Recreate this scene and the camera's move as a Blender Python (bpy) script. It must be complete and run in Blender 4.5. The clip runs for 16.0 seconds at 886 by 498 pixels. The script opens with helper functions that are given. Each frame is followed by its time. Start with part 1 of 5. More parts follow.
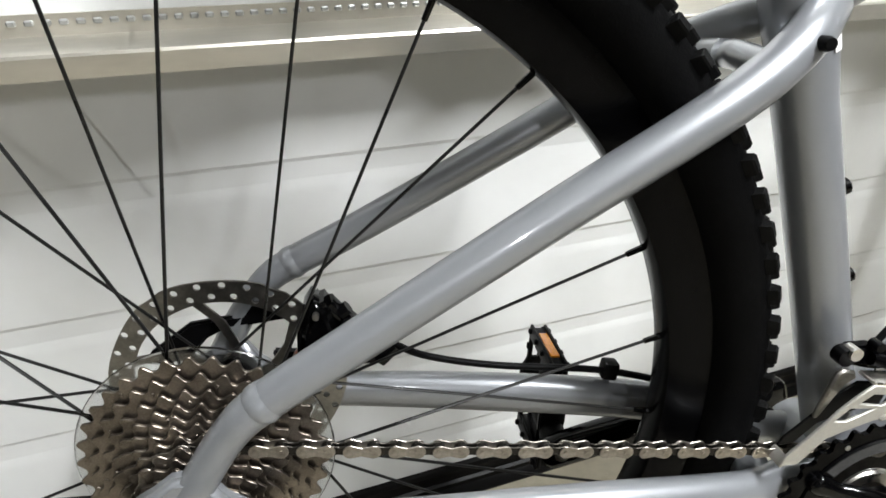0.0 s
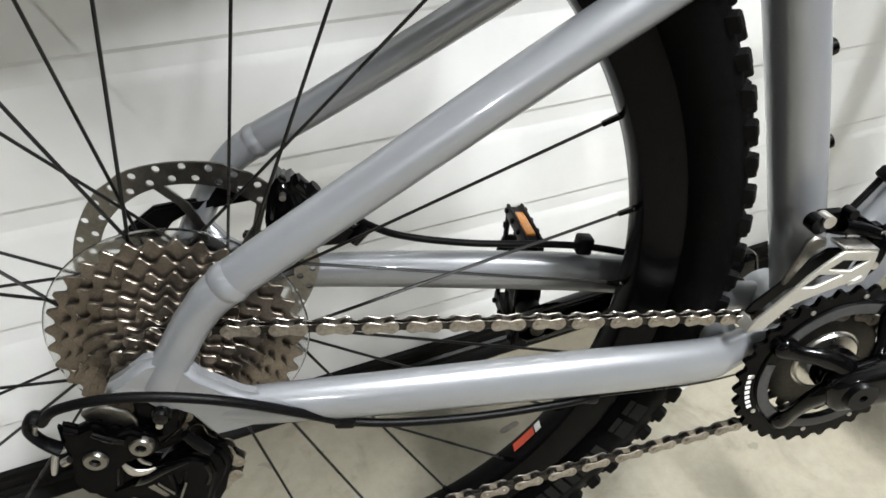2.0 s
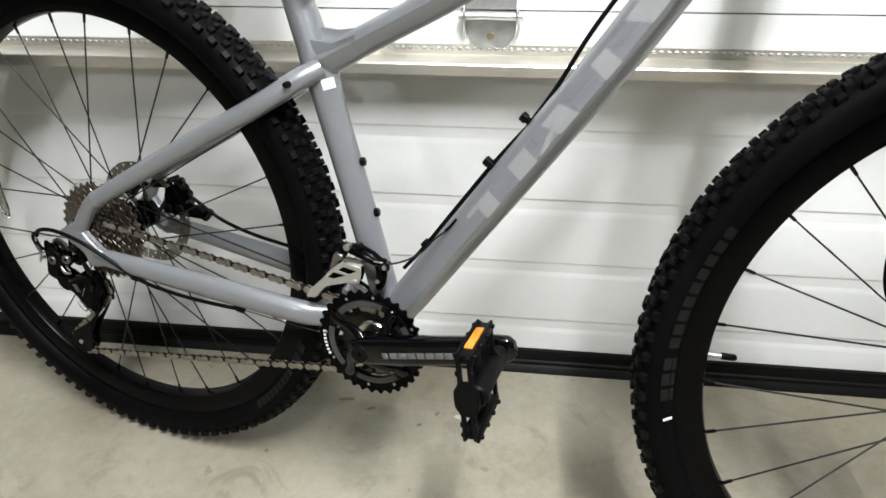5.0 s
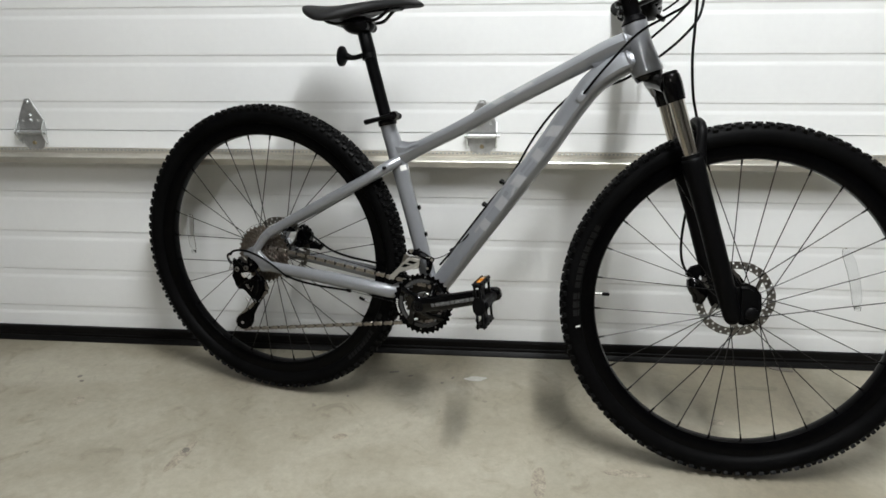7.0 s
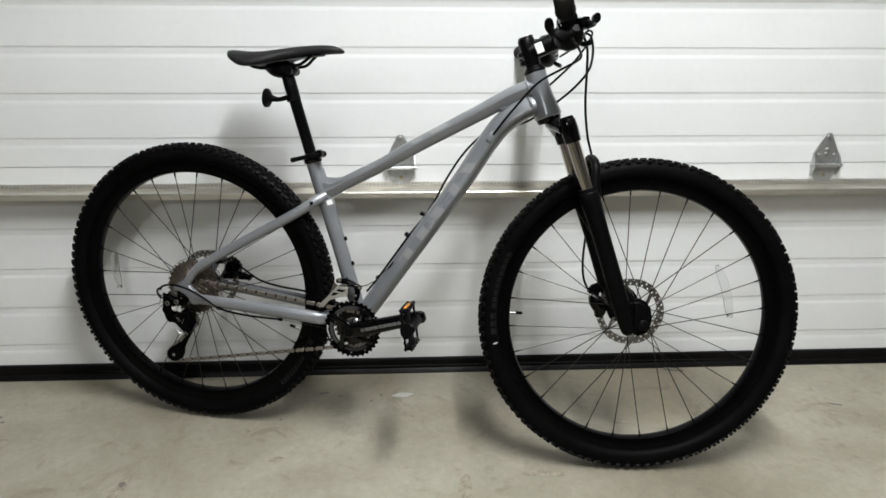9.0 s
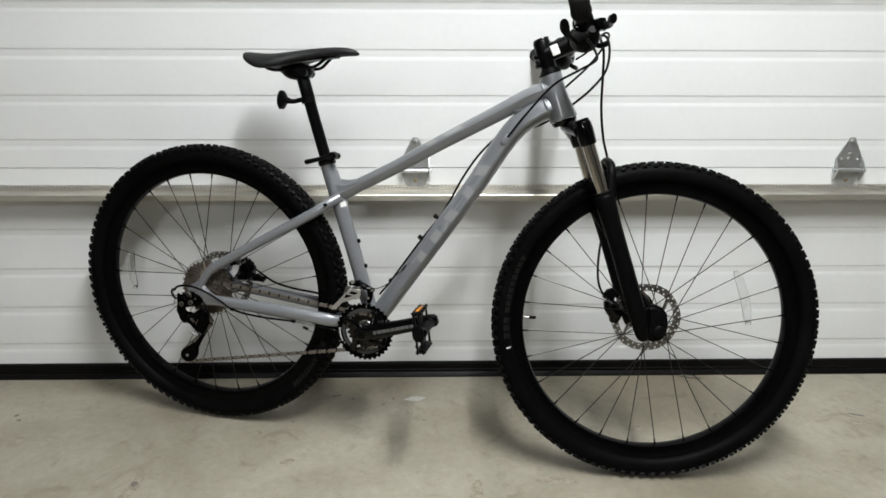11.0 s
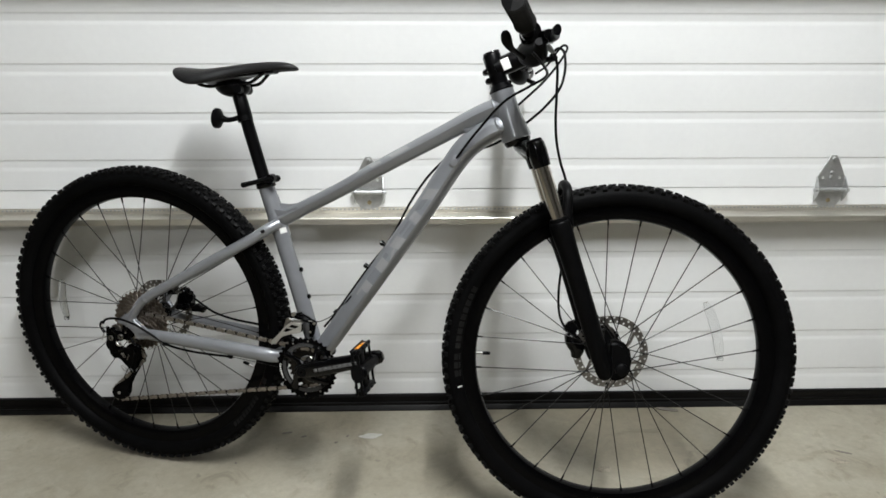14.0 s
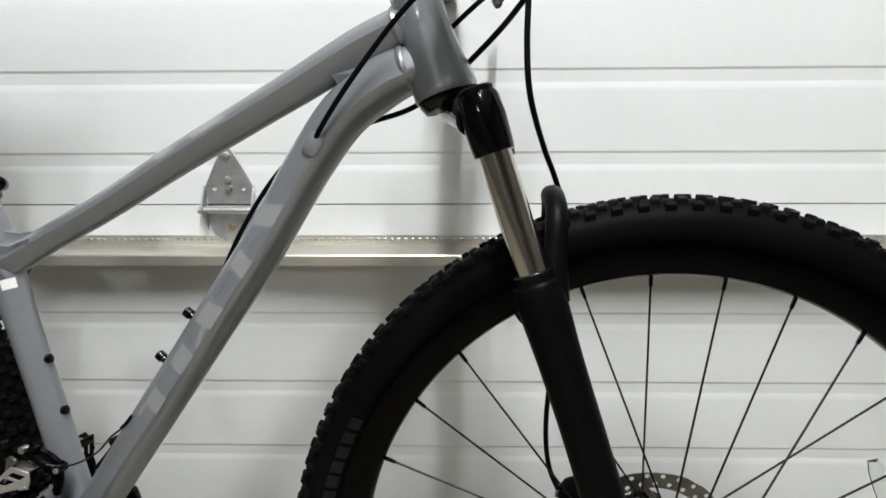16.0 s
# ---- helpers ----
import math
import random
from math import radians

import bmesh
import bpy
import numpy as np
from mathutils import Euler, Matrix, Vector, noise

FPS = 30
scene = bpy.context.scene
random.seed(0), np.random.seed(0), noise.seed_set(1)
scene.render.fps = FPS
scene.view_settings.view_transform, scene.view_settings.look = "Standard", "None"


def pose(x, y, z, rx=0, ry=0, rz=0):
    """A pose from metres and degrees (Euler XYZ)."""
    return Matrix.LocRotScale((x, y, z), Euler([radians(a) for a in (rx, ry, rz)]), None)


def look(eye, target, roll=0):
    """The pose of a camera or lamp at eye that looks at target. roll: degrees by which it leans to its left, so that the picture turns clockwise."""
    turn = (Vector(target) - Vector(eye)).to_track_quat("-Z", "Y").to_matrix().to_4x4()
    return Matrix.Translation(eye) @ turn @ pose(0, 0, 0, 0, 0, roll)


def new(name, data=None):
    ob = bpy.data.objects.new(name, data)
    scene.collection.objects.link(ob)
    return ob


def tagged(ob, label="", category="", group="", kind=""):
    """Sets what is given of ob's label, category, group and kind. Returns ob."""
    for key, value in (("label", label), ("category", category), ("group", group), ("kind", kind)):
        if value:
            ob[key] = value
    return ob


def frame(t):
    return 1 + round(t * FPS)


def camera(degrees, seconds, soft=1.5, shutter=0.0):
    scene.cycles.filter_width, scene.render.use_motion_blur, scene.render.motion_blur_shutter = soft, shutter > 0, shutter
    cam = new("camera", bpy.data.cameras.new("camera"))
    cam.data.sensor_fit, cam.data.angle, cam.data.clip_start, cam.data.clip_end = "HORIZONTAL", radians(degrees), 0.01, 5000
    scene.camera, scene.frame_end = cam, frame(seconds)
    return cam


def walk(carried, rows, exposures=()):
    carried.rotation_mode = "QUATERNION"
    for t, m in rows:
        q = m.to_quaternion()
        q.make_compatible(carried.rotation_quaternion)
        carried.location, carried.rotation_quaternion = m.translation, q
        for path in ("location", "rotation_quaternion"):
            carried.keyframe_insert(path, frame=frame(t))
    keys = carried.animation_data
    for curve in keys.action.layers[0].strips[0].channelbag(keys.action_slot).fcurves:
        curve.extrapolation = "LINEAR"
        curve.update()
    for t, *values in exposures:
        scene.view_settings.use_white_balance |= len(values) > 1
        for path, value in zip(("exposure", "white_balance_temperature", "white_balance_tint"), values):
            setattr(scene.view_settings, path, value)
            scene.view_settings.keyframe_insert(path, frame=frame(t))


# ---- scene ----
# the camera and its way: seconds, eye, target, roll
cam = camera(68.95, 16.0, soft=1.6)
ROWS = [
    (0, (-0.4947, -0.5225, 0.6649), (-0.0334, 0.7049, -0.0635), 0.38),
    (0.5, (-0.5429, -0.5036, 0.6493), (-0.1258, 0.6399, -0.2273), -0.48),
    (1, (-0.5571, -0.4886, 0.6406), (-0.1764, 0.5823, -0.3383), -0.42),
    (1.5, (-0.5330, -0.4994, 0.6446), (-0.1441, 0.5411, -0.3635), -0.40),
    (2, (-0.4863, -0.5198, 0.6519), (-0.0383, 0.5582, -0.2899), 0.20),
    (2.5, (-0.4355, -0.5619, 0.6538), (0.0571, 0.5834, -0.1803), 0.75),
    (3, (-0.3442, -0.6296, 0.6687), (0.0949, 0.5584, -0.1349), 0.74),
    (3.5, (-0.2304, -0.6997, 0.6798), (-0.0267, 0.5383, -0.1423), -0.09),
    (4, (-0.1081, -0.7493, 0.6792), (-0.0746, 0.4881, -0.1680), -0.14),
    (4.5, (0.0065, -0.8231, 0.7237), (-0.0422, 0.4313, -0.0975), -0.00),
    (5, (0.0380, -0.9611, 0.7820), (-0.1202, 0.3436, 0.0589), -0.30),
    (5.2, (0.0485, -1.0323, 0.7970), (-0.1701, 0.3005, 0.1443), -0.18),
    (7.3, (0.0352, -1.7097, 0.9070), (-0.0507, -0.2860, 0.4426), -0.17),
    (7.5, (0.0271, -1.7203, 0.9238), (-0.0269, -0.2934, 0.4646), 0.05),
    (8, (0.0036, -1.7371, 0.9253), (-0.0038, -0.3108, 0.4610), 0.03),
    (8.5, (0.0116, -1.7584, 0.9519), (0.0646, -0.3295, 0.4986), 0.12),
    (8.7, (0.0165, -1.7662, 0.9551), (0.0871, -0.3385, 0.5005), 0.15),
    (10.8, (0.0293, -1.7532, 0.9512), (0.0789, -0.3200, 0.5115), 0.19),
    (11, (0.0302, -1.7575, 0.9486), (0.0611, -0.3250, 0.5051), 0.17),
    (11.5, (0.0416, -1.7582, 0.9645), (0.0375, -0.3234, 0.5270), 0.03),
    (12, (0.0630, -1.7605, 0.9628), (0.0436, -0.3233, 0.5336), 0.03),
    (12.5, (0.0663, -1.7631, 0.9699), (0.0352, -0.3271, 0.5376), 0.04),
    (13, (0.0681, -1.7602, 0.9695), (0.0629, -0.3207, 0.5478), 0.10),
    (13.5, (0.0975, -1.7372, 0.9703), (0.1128, -0.2977, 0.5491), -0.08),
    (14, (0.1439, -1.6400, 0.9526), (0.1773, -0.1999, 0.5342), -0.02),
    (14.5, (0.1917, -1.4807, 0.9474), (0.2567, -0.0418, 0.5287), -0.04),
    (15, (0.2387, -1.3066, 0.9375), (0.3042, 0.1352, 0.5291), -0.07),
    (15.5, (0.3041, -1.1272, 0.9292), (0.3060, 0.3220, 0.5421), -0.23),
    (16, (0.3326, -0.9450, 0.8176), (0.2961, 0.5053, 0.4360), -0.37),
]
walk(cam, [(t, look(eye, target, roll)) for t, eye, target, roll in ROWS], ((0, 0.73), (0.5, 0.76), (1.0, 0.76), (1.5, 0.82), (2.5, 0.89), (3.5, 0.87), (4.5, 0.77), (5.2, 0.52), (7.3, -0.03), (13, -0.07), (14.6, -0.10), (15.5, -0.16), (16, -0.09)))

# ---- light: a daylight-white ceiling tube, with added fill lamps ----
world = bpy.data.worlds.new("world")
world.use_nodes = True
world.node_tree.nodes["Background"].inputs[0].default_value = (0.8, 0.85, 0.9, 1)
world.node_tree.nodes["Background"].inputs[1].default_value = 0.02
scene.world = world


def strip_lamp(place, size_x, size_y, watts, colour, up=False):
    """A narrow area lamp along y, facing down; up turns it towards the ceiling."""
    data = bpy.data.lights.new("lamp", "AREA")
    data.shape, data.size, data.size_y, data.energy, data.color = "RECTANGLE", size_x, size_y, watts, colour
    ob = new("lamp", data)
    ob.matrix_world = look(place, (place[0], place[1] + 0.001, TOP if up else 0))
    return ob


TOP = 2.9
TUBE = (0.970, 0.983, 0.990)
strip_lamp((0.425, -1.45, 2.64), 0.035, 1.35, 82, TUBE)
# added upward fill, cooler than the tube, bounced off the ceiling to soften shadows
strip_lamp((0.425, -1.45, 2.66), 0.06, 1.35, 64, (0.92, 0.97, 1.0), up=True)
# added fill from far back, no known fixture: lights the door frontally
strip_lamp((-1.4, -4.6, 2.64), 0.06, 1.2, 52, TUBE)


# ---- materials ----
def material(name, colour, rough=0.5, metal=0.0, vary=0.12, scale=40.0, fine=400.0, bump=0.0, bump_scale=600.0, coat=0.0, rough_vary=0.1, stretch=(1, 1, 1), tint=None, spec=0.5):
    """A surface with mottling at two scales, uneven gloss and a fine relief."""
    mat = bpy.data.materials.new(name)
    mat.use_nodes = True
    nt = mat.node_tree
    bsdf = nt.nodes["Principled BSDF"]
    co = nt.nodes.new("ShaderNodeTexCoord")
    mp = nt.nodes.new("ShaderNodeMapping")
    mp.inputs["Scale"].default_value = stretch
    nt.links.new(co.outputs["Object"], mp.inputs["Vector"])
    noises = []
    for sc, detail in ((scale, 3.0), (fine, 2.0)):
        n = nt.nodes.new("ShaderNodeTexNoise")
        n.inputs["Scale"].default_value, n.inputs["Detail"].default_value = sc, detail
        nt.links.new(mp.outputs[0], n.inputs["Vector"])
        noises.append(n)
    add = nt.nodes.new("ShaderNodeMath")
    add.operation = "MULTIPLY_ADD"
    add.inputs[1].default_value = 0.6
    half = nt.nodes.new("ShaderNodeMath")
    half.operation = "MULTIPLY"
    half.inputs[1].default_value = 0.4
    nt.links.new(noises[1].outputs["Fac"], half.inputs[0])
    nt.links.new(noises[0].outputs["Fac"], add.inputs[0])
    nt.links.new(half.outputs[0], add.inputs[2])
    ramp = nt.nodes.new("ShaderNodeValToRGB")
    low = [c * (1 - vary) for c in colour]
    high = [min(1, c * (1 + vary)) for c in (tint or colour)]
    ramp.color_ramp.elements[0].position, ramp.color_ramp.elements[1].position = 0.3, 0.7
    ramp.color_ramp.elements[0].color, ramp.color_ramp.elements[1].color = (*low, 1), (*high, 1)
    nt.links.new(add.outputs[0], ramp.inputs["Fac"])
    nt.links.new(ramp.outputs[0], bsdf.inputs["Base Color"])
    rr = nt.nodes.new("ShaderNodeMapRange")
    rr.inputs["To Min"].default_value, rr.inputs["To Max"].default_value = max(0.02, rough - rough_vary), min(1, rough + rough_vary)
    nt.links.new(noises[0].outputs["Fac"], rr.inputs["Value"])
    nt.links.new(rr.outputs[0], bsdf.inputs["Roughness"])
    bsdf.inputs["Metallic"].default_value = metal
    bsdf.inputs["Specular IOR Level"].default_value = spec
    bsdf.inputs["Coat Weight"].default_value = coat
    bsdf.inputs["Coat Roughness"].default_value = 0.07
    if bump:
        bn = nt.nodes.new("ShaderNodeTexNoise")
        bn.inputs["Scale"].default_value = bump_scale
        nt.links.new(mp.outputs[0], bn.inputs["Vector"])
        b = nt.nodes.new("ShaderNodeBump")
        b.inputs["Strength"].default_value, b.inputs["Distance"].default_value = bump, 0.001
        nt.links.new(bn.outputs["Fac"], b.inputs["Height"])
        nt.links.new(b.outputs[0], bsdf.inputs["Normal"])
    return mat


PAINT = material("grey_gloss_paint", (0.215, 0.224, 0.242), 0.36, metal=0.38, vary=0.03, scale=60, fine=2500, coat=0.9, rough_vary=0.03)
DECAL = material("pale_grey_decal", (0.252, 0.256, 0.262), 0.42, metal=0.05, vary=0.04, scale=150, coat=0.8)
DECAL_DARK = material("slate_grey_decal", (0.163, 0.170, 0.188), 0.42, metal=0.1, vary=0.04, scale=150, coat=0.8)
RUBBER = material("tyre_rubber", (0.0020, 0.0020, 0.0022), 0.48, vary=0.35, scale=18, fine=300, bump=0.25, bump_scale=900, tint=(0.0026, 0.0026, 0.0027), spec=0.030)
# same rubber as the flanks, paler: light on the upward knobs put into the colour
KNOB = material("lit_tread_rubber", (0.0036, 0.0036, 0.0037), 0.5, vary=0.4, scale=60, fine=600, bump=0.2, spec=0.08)
PRINT = material("grey_print", (0.11, 0.11, 0.11), 0.6, vary=0.35, scale=260, spec=0.2)
BOOT = material("grey_rubber_boot", (0.10, 0.10, 0.10), 0.6, vary=0.25, scale=260, spec=0.2)
RINGPRINT = material("pale_ring_track", (0.042, 0.042, 0.042), 0.5, vary=0.25, scale=200, spec=0.2)
TYREPRINT = material("worn_tyre_print", (0.0075, 0.0075, 0.0075), 0.6, vary=0.45, scale=300, spec=0.15)
RIM = material("black_anodised", (0.0010, 0.0010, 0.0012), 0.22, vary=0.2, spec=0.08)
BLACK = material("black_gloss_metal", (0.001, 0.001, 0.0012), 0.09, vary=0.25, spec=0.26, rough_vary=0.04)
LACQUER = material("black_lacquer", (0.0007, 0.0007, 0.0009), 0.22, vary=0.3, spec=0.06, rough_vary=0.08)
SATIN = material("black_satin_metal", (0.0016, 0.0016, 0.0019), 0.32, vary=0.25, spec=0.11)
PLASTIC = material("black_plastic", (0.002, 0.002, 0.0023), 0.4, vary=0.25, bump=0.15, spec=0.09)
GRIP = material("black_grip_rubber", (0.006, 0.006, 0.006), 0.7, vary=0.3, bump=0.4, bump_scale=1500, spec=0.25)
VINYL = material("black_vinyl", (0.007, 0.007, 0.0075), 0.48, vary=0.2, bump=0.3, bump_scale=1200, spec=0.25)
SPOKE = material("black_spoke_steel", (0.004, 0.004, 0.004), 0.3, vary=0.3, spec=0.35)
STEEL = material("bare_steel", (0.55, 0.53, 0.50), 0.3, metal=1.0, vary=0.12, scale=80)
COG = material("nickel_sprocket_steel", (0.205, 0.178, 0.152), 0.38, metal=1.0, vary=0.4, scale=90, fine=900)
CHAIN = material("chain_steel", (0.30, 0.275, 0.245), 0.36, metal=1.0, vary=0.3, scale=200)
# oily steel of inner links and ring, with the shade between plates in its colour
CHAINDARK = material("shaded_oily_steel", (0.030, 0.027, 0.023), 0.35, metal=0.9, vary=0.3, scale=200)
CHROME = material("chrome_stanchion", (0.62, 0.58, 0.52), 0.12, metal=1.0, vary=0.05, rough_vary=0.04)
ROTOR = material("brushed_rotor_steel", (0.24, 0.23, 0.215), 0.34, metal=1.0, vary=0.2, scale=150)
ALLOY = material("silver_alloy", (0.42, 0.415, 0.40), 0.38, metal=0.9, vary=0.1)
CAGE = material("satin_silver_cage", (0.40, 0.39, 0.36), 0.42, metal=0.6, vary=0.1)
GREYLEG = material("charcoal_fork_paint", (0.002, 0.002, 0.0022), 0.42, vary=0.15, spec=0.06)
AMBER = material("amber_reflector", (0.58, 0.205, 0.010), 0.22, vary=0.2, scale=500, coat=0.6)
REDLENS = material("red_reflector", (0.16, 0.012, 0.012), 0.2, vary=0.2, scale=500, coat=0.7)
ORANGE = material("orange_pad_spacer", (0.32, 0.075, 0.03), 0.4, vary=0.1)
WHITE = material("white_sticker", (0.72, 0.72, 0.70), 0.5, vary=0.05)
REDSTICK = material("red_sticker", (0.62, 0.07, 0.03), 0.4, vary=0.05)
GALV = material("galvanised_steel", (0.50, 0.51, 0.51), 0.42, metal=0.85, vary=0.2, scale=70, fine=300)
ZINC = material("zinc_strut", (0.66, 0.635, 0.57), 0.30, metal=0.82, vary=0.14, scale=6, fine=120, stretch=(0.25, 1, 1), rough_vary=0.12)
BRASS = material("yellow_zinc_bolt", (0.44, 0.37, 0.24), 0.35, metal=0.9, vary=0.15)
SEAL = material("black_seal", (0.003, 0.0028, 0.0028), 0.42, vary=0.4, scale=12, bump=0.2, stretch=(0.15, 1, 1), spec=0.14)
CEIL = material("ceiling_paint", (0.72, 0.715, 0.70), 0.8, vary=0.04, scale=2)
# for walls out of view: dark to cut fill light and reflections
DARK_WALL = material("unseen_wall_dark", (0.10, 0.097, 0.09), 0.8, vary=0.06, scale=3, bump=0.2)


def clear_plastic():
    mat = bpy.data.materials.new("clear_plastic")
    mat.use_nodes = True
    b = mat.node_tree.nodes["Principled BSDF"]
    b.inputs["Base Color"].default_value = (0.93, 0.94, 0.94, 1)
    b.inputs["Roughness"].default_value, b.inputs["Transmission Weight"].default_value, b.inputs["IOR"].default_value = 0.1, 1.0, 1.33
    return mat


CLEAR = clear_plastic()


def door_paint():
    """White enamel on steel with an embossed wood grain and faint grime."""
    mat = material("white_door_enamel", (0.76, 0.77, 0.765), 0.38, vary=0.025, scale=5, fine=60, rough_vary=0.06)
    nt = mat.node_tree
    co = nt.nodes.new("ShaderNodeTexCoord")
    mp = nt.nodes.new("ShaderNodeMapping")
    mp.inputs["Scale"].default_value = (5, 1, 160)
    nt.links.new(co.outputs["Object"], mp.inputs["Vector"])
    n = nt.nodes.new("ShaderNodeTexNoise")
    n.inputs["Scale"].default_value, n.inputs["Detail"].default_value, n.inputs["Distortion"].default_value = 1.6, 3.0, 0.6
    nt.links.new(mp.outputs[0], n.inputs["Vector"])
    b = nt.nodes.new("ShaderNodeBump")
    b.inputs["Strength"].default_value, b.inputs["Distance"].default_value = 0.07, 0.0012
    nt.links.new(n.outputs["Fac"], b.inputs["Height"])
    nt.links.new(b.outputs[0], nt.nodes["Principled BSDF"].inputs["Normal"])
    return mat


DOOR = door_paint()


def concrete():
    """Worn sealed concrete: broad warm patches, dark scuffs, small specks."""
    mat = bpy.data.materials.new("concrete_floor")
    mat.use_nodes = True
    nt = mat.node_tree
    bsdf = nt.nodes["Principled BSDF"]
    co = nt.nodes.new("ShaderNodeTexCoord")

    def tex(scale, detail, distort=0.0, rough=0.5):
        n = nt.nodes.new("ShaderNodeTexNoise")
        n.inputs["Scale"].default_value, n.inputs["Detail"].default_value = scale, detail
        n.inputs["Distortion"].default_value, n.inputs["Roughness"].default_value = distort, rough
        nt.links.new(co.outputs["Object"], n.inputs["Vector"])
        return n

    def ramp(src, a, b, ca, cb):
        r = nt.nodes.new("ShaderNodeValToRGB")
        r.color_ramp.elements[0].position, r.color_ramp.elements[1].position = a, b
        r.color_ramp.elements[0].color, r.color_ramp.elements[1].color = (*ca, 1), (*cb, 1)
        nt.links.new(src.outputs["Fac"], r.inputs["Fac"])
        return r

    def mix(mode, a, b, fac):
        m = nt.nodes.new("ShaderNodeMix")
        m.data_type, m.blend_type = "RGBA", mode
        m.inputs[0].default_value = fac
        nt.links.new(a.outputs[0] if a.bl_idname != "ShaderNodeMix" else a.outputs[2], m.inputs[6])
        nt.links.new(b.outputs[0], m.inputs[7])
        return m

    base = ramp(tex(2.6, 5, 0.5), 0.36, 0.64, (0.212, 0.189, 0.138), (0.338, 0.314, 0.250))
    fine = ramp(tex(55, 5, 0, 0.7), 0.3, 0.7, (0.80, 0.80, 0.80), (1, 1, 1))
    scuff = ramp(tex(9, 6, 1.6, 0.65), 0.30, 0.44, (0.66, 0.64, 0.61), (1, 1, 1))
    speck = ramp(tex(38, 2, 0.3), 0.225, 0.26, (0.35, 0.33, 0.31), (1, 1, 1))
    m = mix("MULTIPLY", base, fine, 1.0)
    m = mix("MULTIPLY", m, scuff, 0.7)
    m = mix("MULTIPLY", m, speck, 0.4)
    nt.links.new(m.outputs[2], bsdf.inputs["Base Color"])
    bsdf.inputs["Roughness"].default_value = 0.55
    b = nt.nodes.new("ShaderNodeBump")
    b.inputs["Strength"].default_value, b.inputs["Distance"].default_value = 0.15, 0.002
    nt.links.new(tex(140, 4).outputs["Fac"], b.inputs["Height"])
    nt.links.new(b.outputs[0], bsdf.inputs["Normal"])
    return mat


CONCRETE = concrete()
STAIN = material("dark_floor_stain", (0.13, 0.115, 0.10), 0.6, vary=0.3, scale=60)
OILSTAIN = material("brown_floor_stain", (0.19, 0.165, 0.125), 0.5, vary=0.35, scale=45, fine=200, tint=(0.27, 0.24, 0.19))
PALESTAIN = material("pale_floor_splash", (0.39, 0.38, 0.355), 0.6, vary=0.15, scale=90)


# ---- mesh tools ----
def part(name, bm, mat, parent=None, label="", at=None, smooth=40):
    """Links a bmesh as one mesh object, under a thing or a part."""
    me = bpy.data.meshes.new(name)
    if not isinstance(bm, bpy.types.Mesh):
        bmesh.ops.recalc_face_normals(bm, faces=bm.faces[:])
        lim = radians(smooth)
        for f in bm.faces:
            f.smooth = True
        for e in bm.edges:
            if len(e.link_faces) == 2 and e.calc_face_angle(0) > lim:
                e.smooth = False
        bm.to_mesh(me)
        bm.free()
        me.materials.append(mat)
    else:
        me = bm
    ob = new(name, me)
    # a piece of a sub-part hangs from the part above it
    while parent is not None and parent.parent is not None and parent.parent.parent is not None:
        at = parent.matrix_basis @ (at or Matrix())
        parent = parent.parent
    if parent is not None:
        ob.parent = parent
    if at is not None:
        ob.matrix_basis = at
    if label:
        tagged(ob, label=label)
    return ob


def loft(bm, rings, closed=False, caps=True):
    vs = [[bm.verts.new(p) for p in ring] for ring in rings]
    n = len(vs[0])
    pairs = list(zip(vs, vs[1:])) + ([(vs[-1], vs[0])] if closed else [])
    for a, b in pairs:
        for i in range(n):
            bm.faces.new((a[i], a[(i + 1) % n], b[(i + 1) % n], b[i]))
    if caps and not closed:
        bm.faces.new(vs[0][::-1])
        bm.faces.new(vs[-1])
    return bm


def curve(points, steps=6):
    """Catmull-Rom through the points (tuples of any length)."""
    p = [np.array(q, float) for q in points]
    p = [2 * p[0] - p[1]] + p + [2 * p[-1] - p[-2]]
    out = []
    for i in range(1, len(p) - 2):
        for s in range(steps):
            t = s / steps
            a, b, c, d = p[i - 1], p[i], p[i + 1], p[i + 2]
            out.append(0.5 * (2 * b + (c - a) * t + (2 * a - 5 * b + 4 * c - d) * t**2 + (3 * b - a - 3 * c + d) * t**3))
    out.append(p[-2])
    return out


def tube(points, radius, seg=14, bm=None, steps=6, side=(0, 1, 0), squash=1.0, caps=True):
    """A swept tube. Points x, y, z (and optionally a radius each); squash widens it along side."""
    bm = bm or bmesh.new()
    pts = curve(points, steps) if steps else [np.array(p, float) for p in points]
    rings = []
    for i, p in enumerate(pts):
        a, b = pts[max(i - 1, 0)], pts[min(i + 1, len(pts) - 1)]
        d = (b - a)[:3]
        d /= np.linalg.norm(d)
        s = np.array(side, float) - d * (d @ np.array(side, float))
        if np.linalg.norm(s) < 1e-3:
            s = np.cross(d, (1, 0, 0))
        s /= np.linalg.norm(s)
        u = np.cross(d, s)
        r = p[3] if len(p) > 3 else radius
        q = p[4] if len(p) > 4 else squash
        rings.append([p[:3] + r * (q * math.cos(2 * math.pi * k / seg) * s + math.sin(2 * math.pi * k / seg) * u) for k in range(seg)])
    return loft(bm, rings, caps=caps)


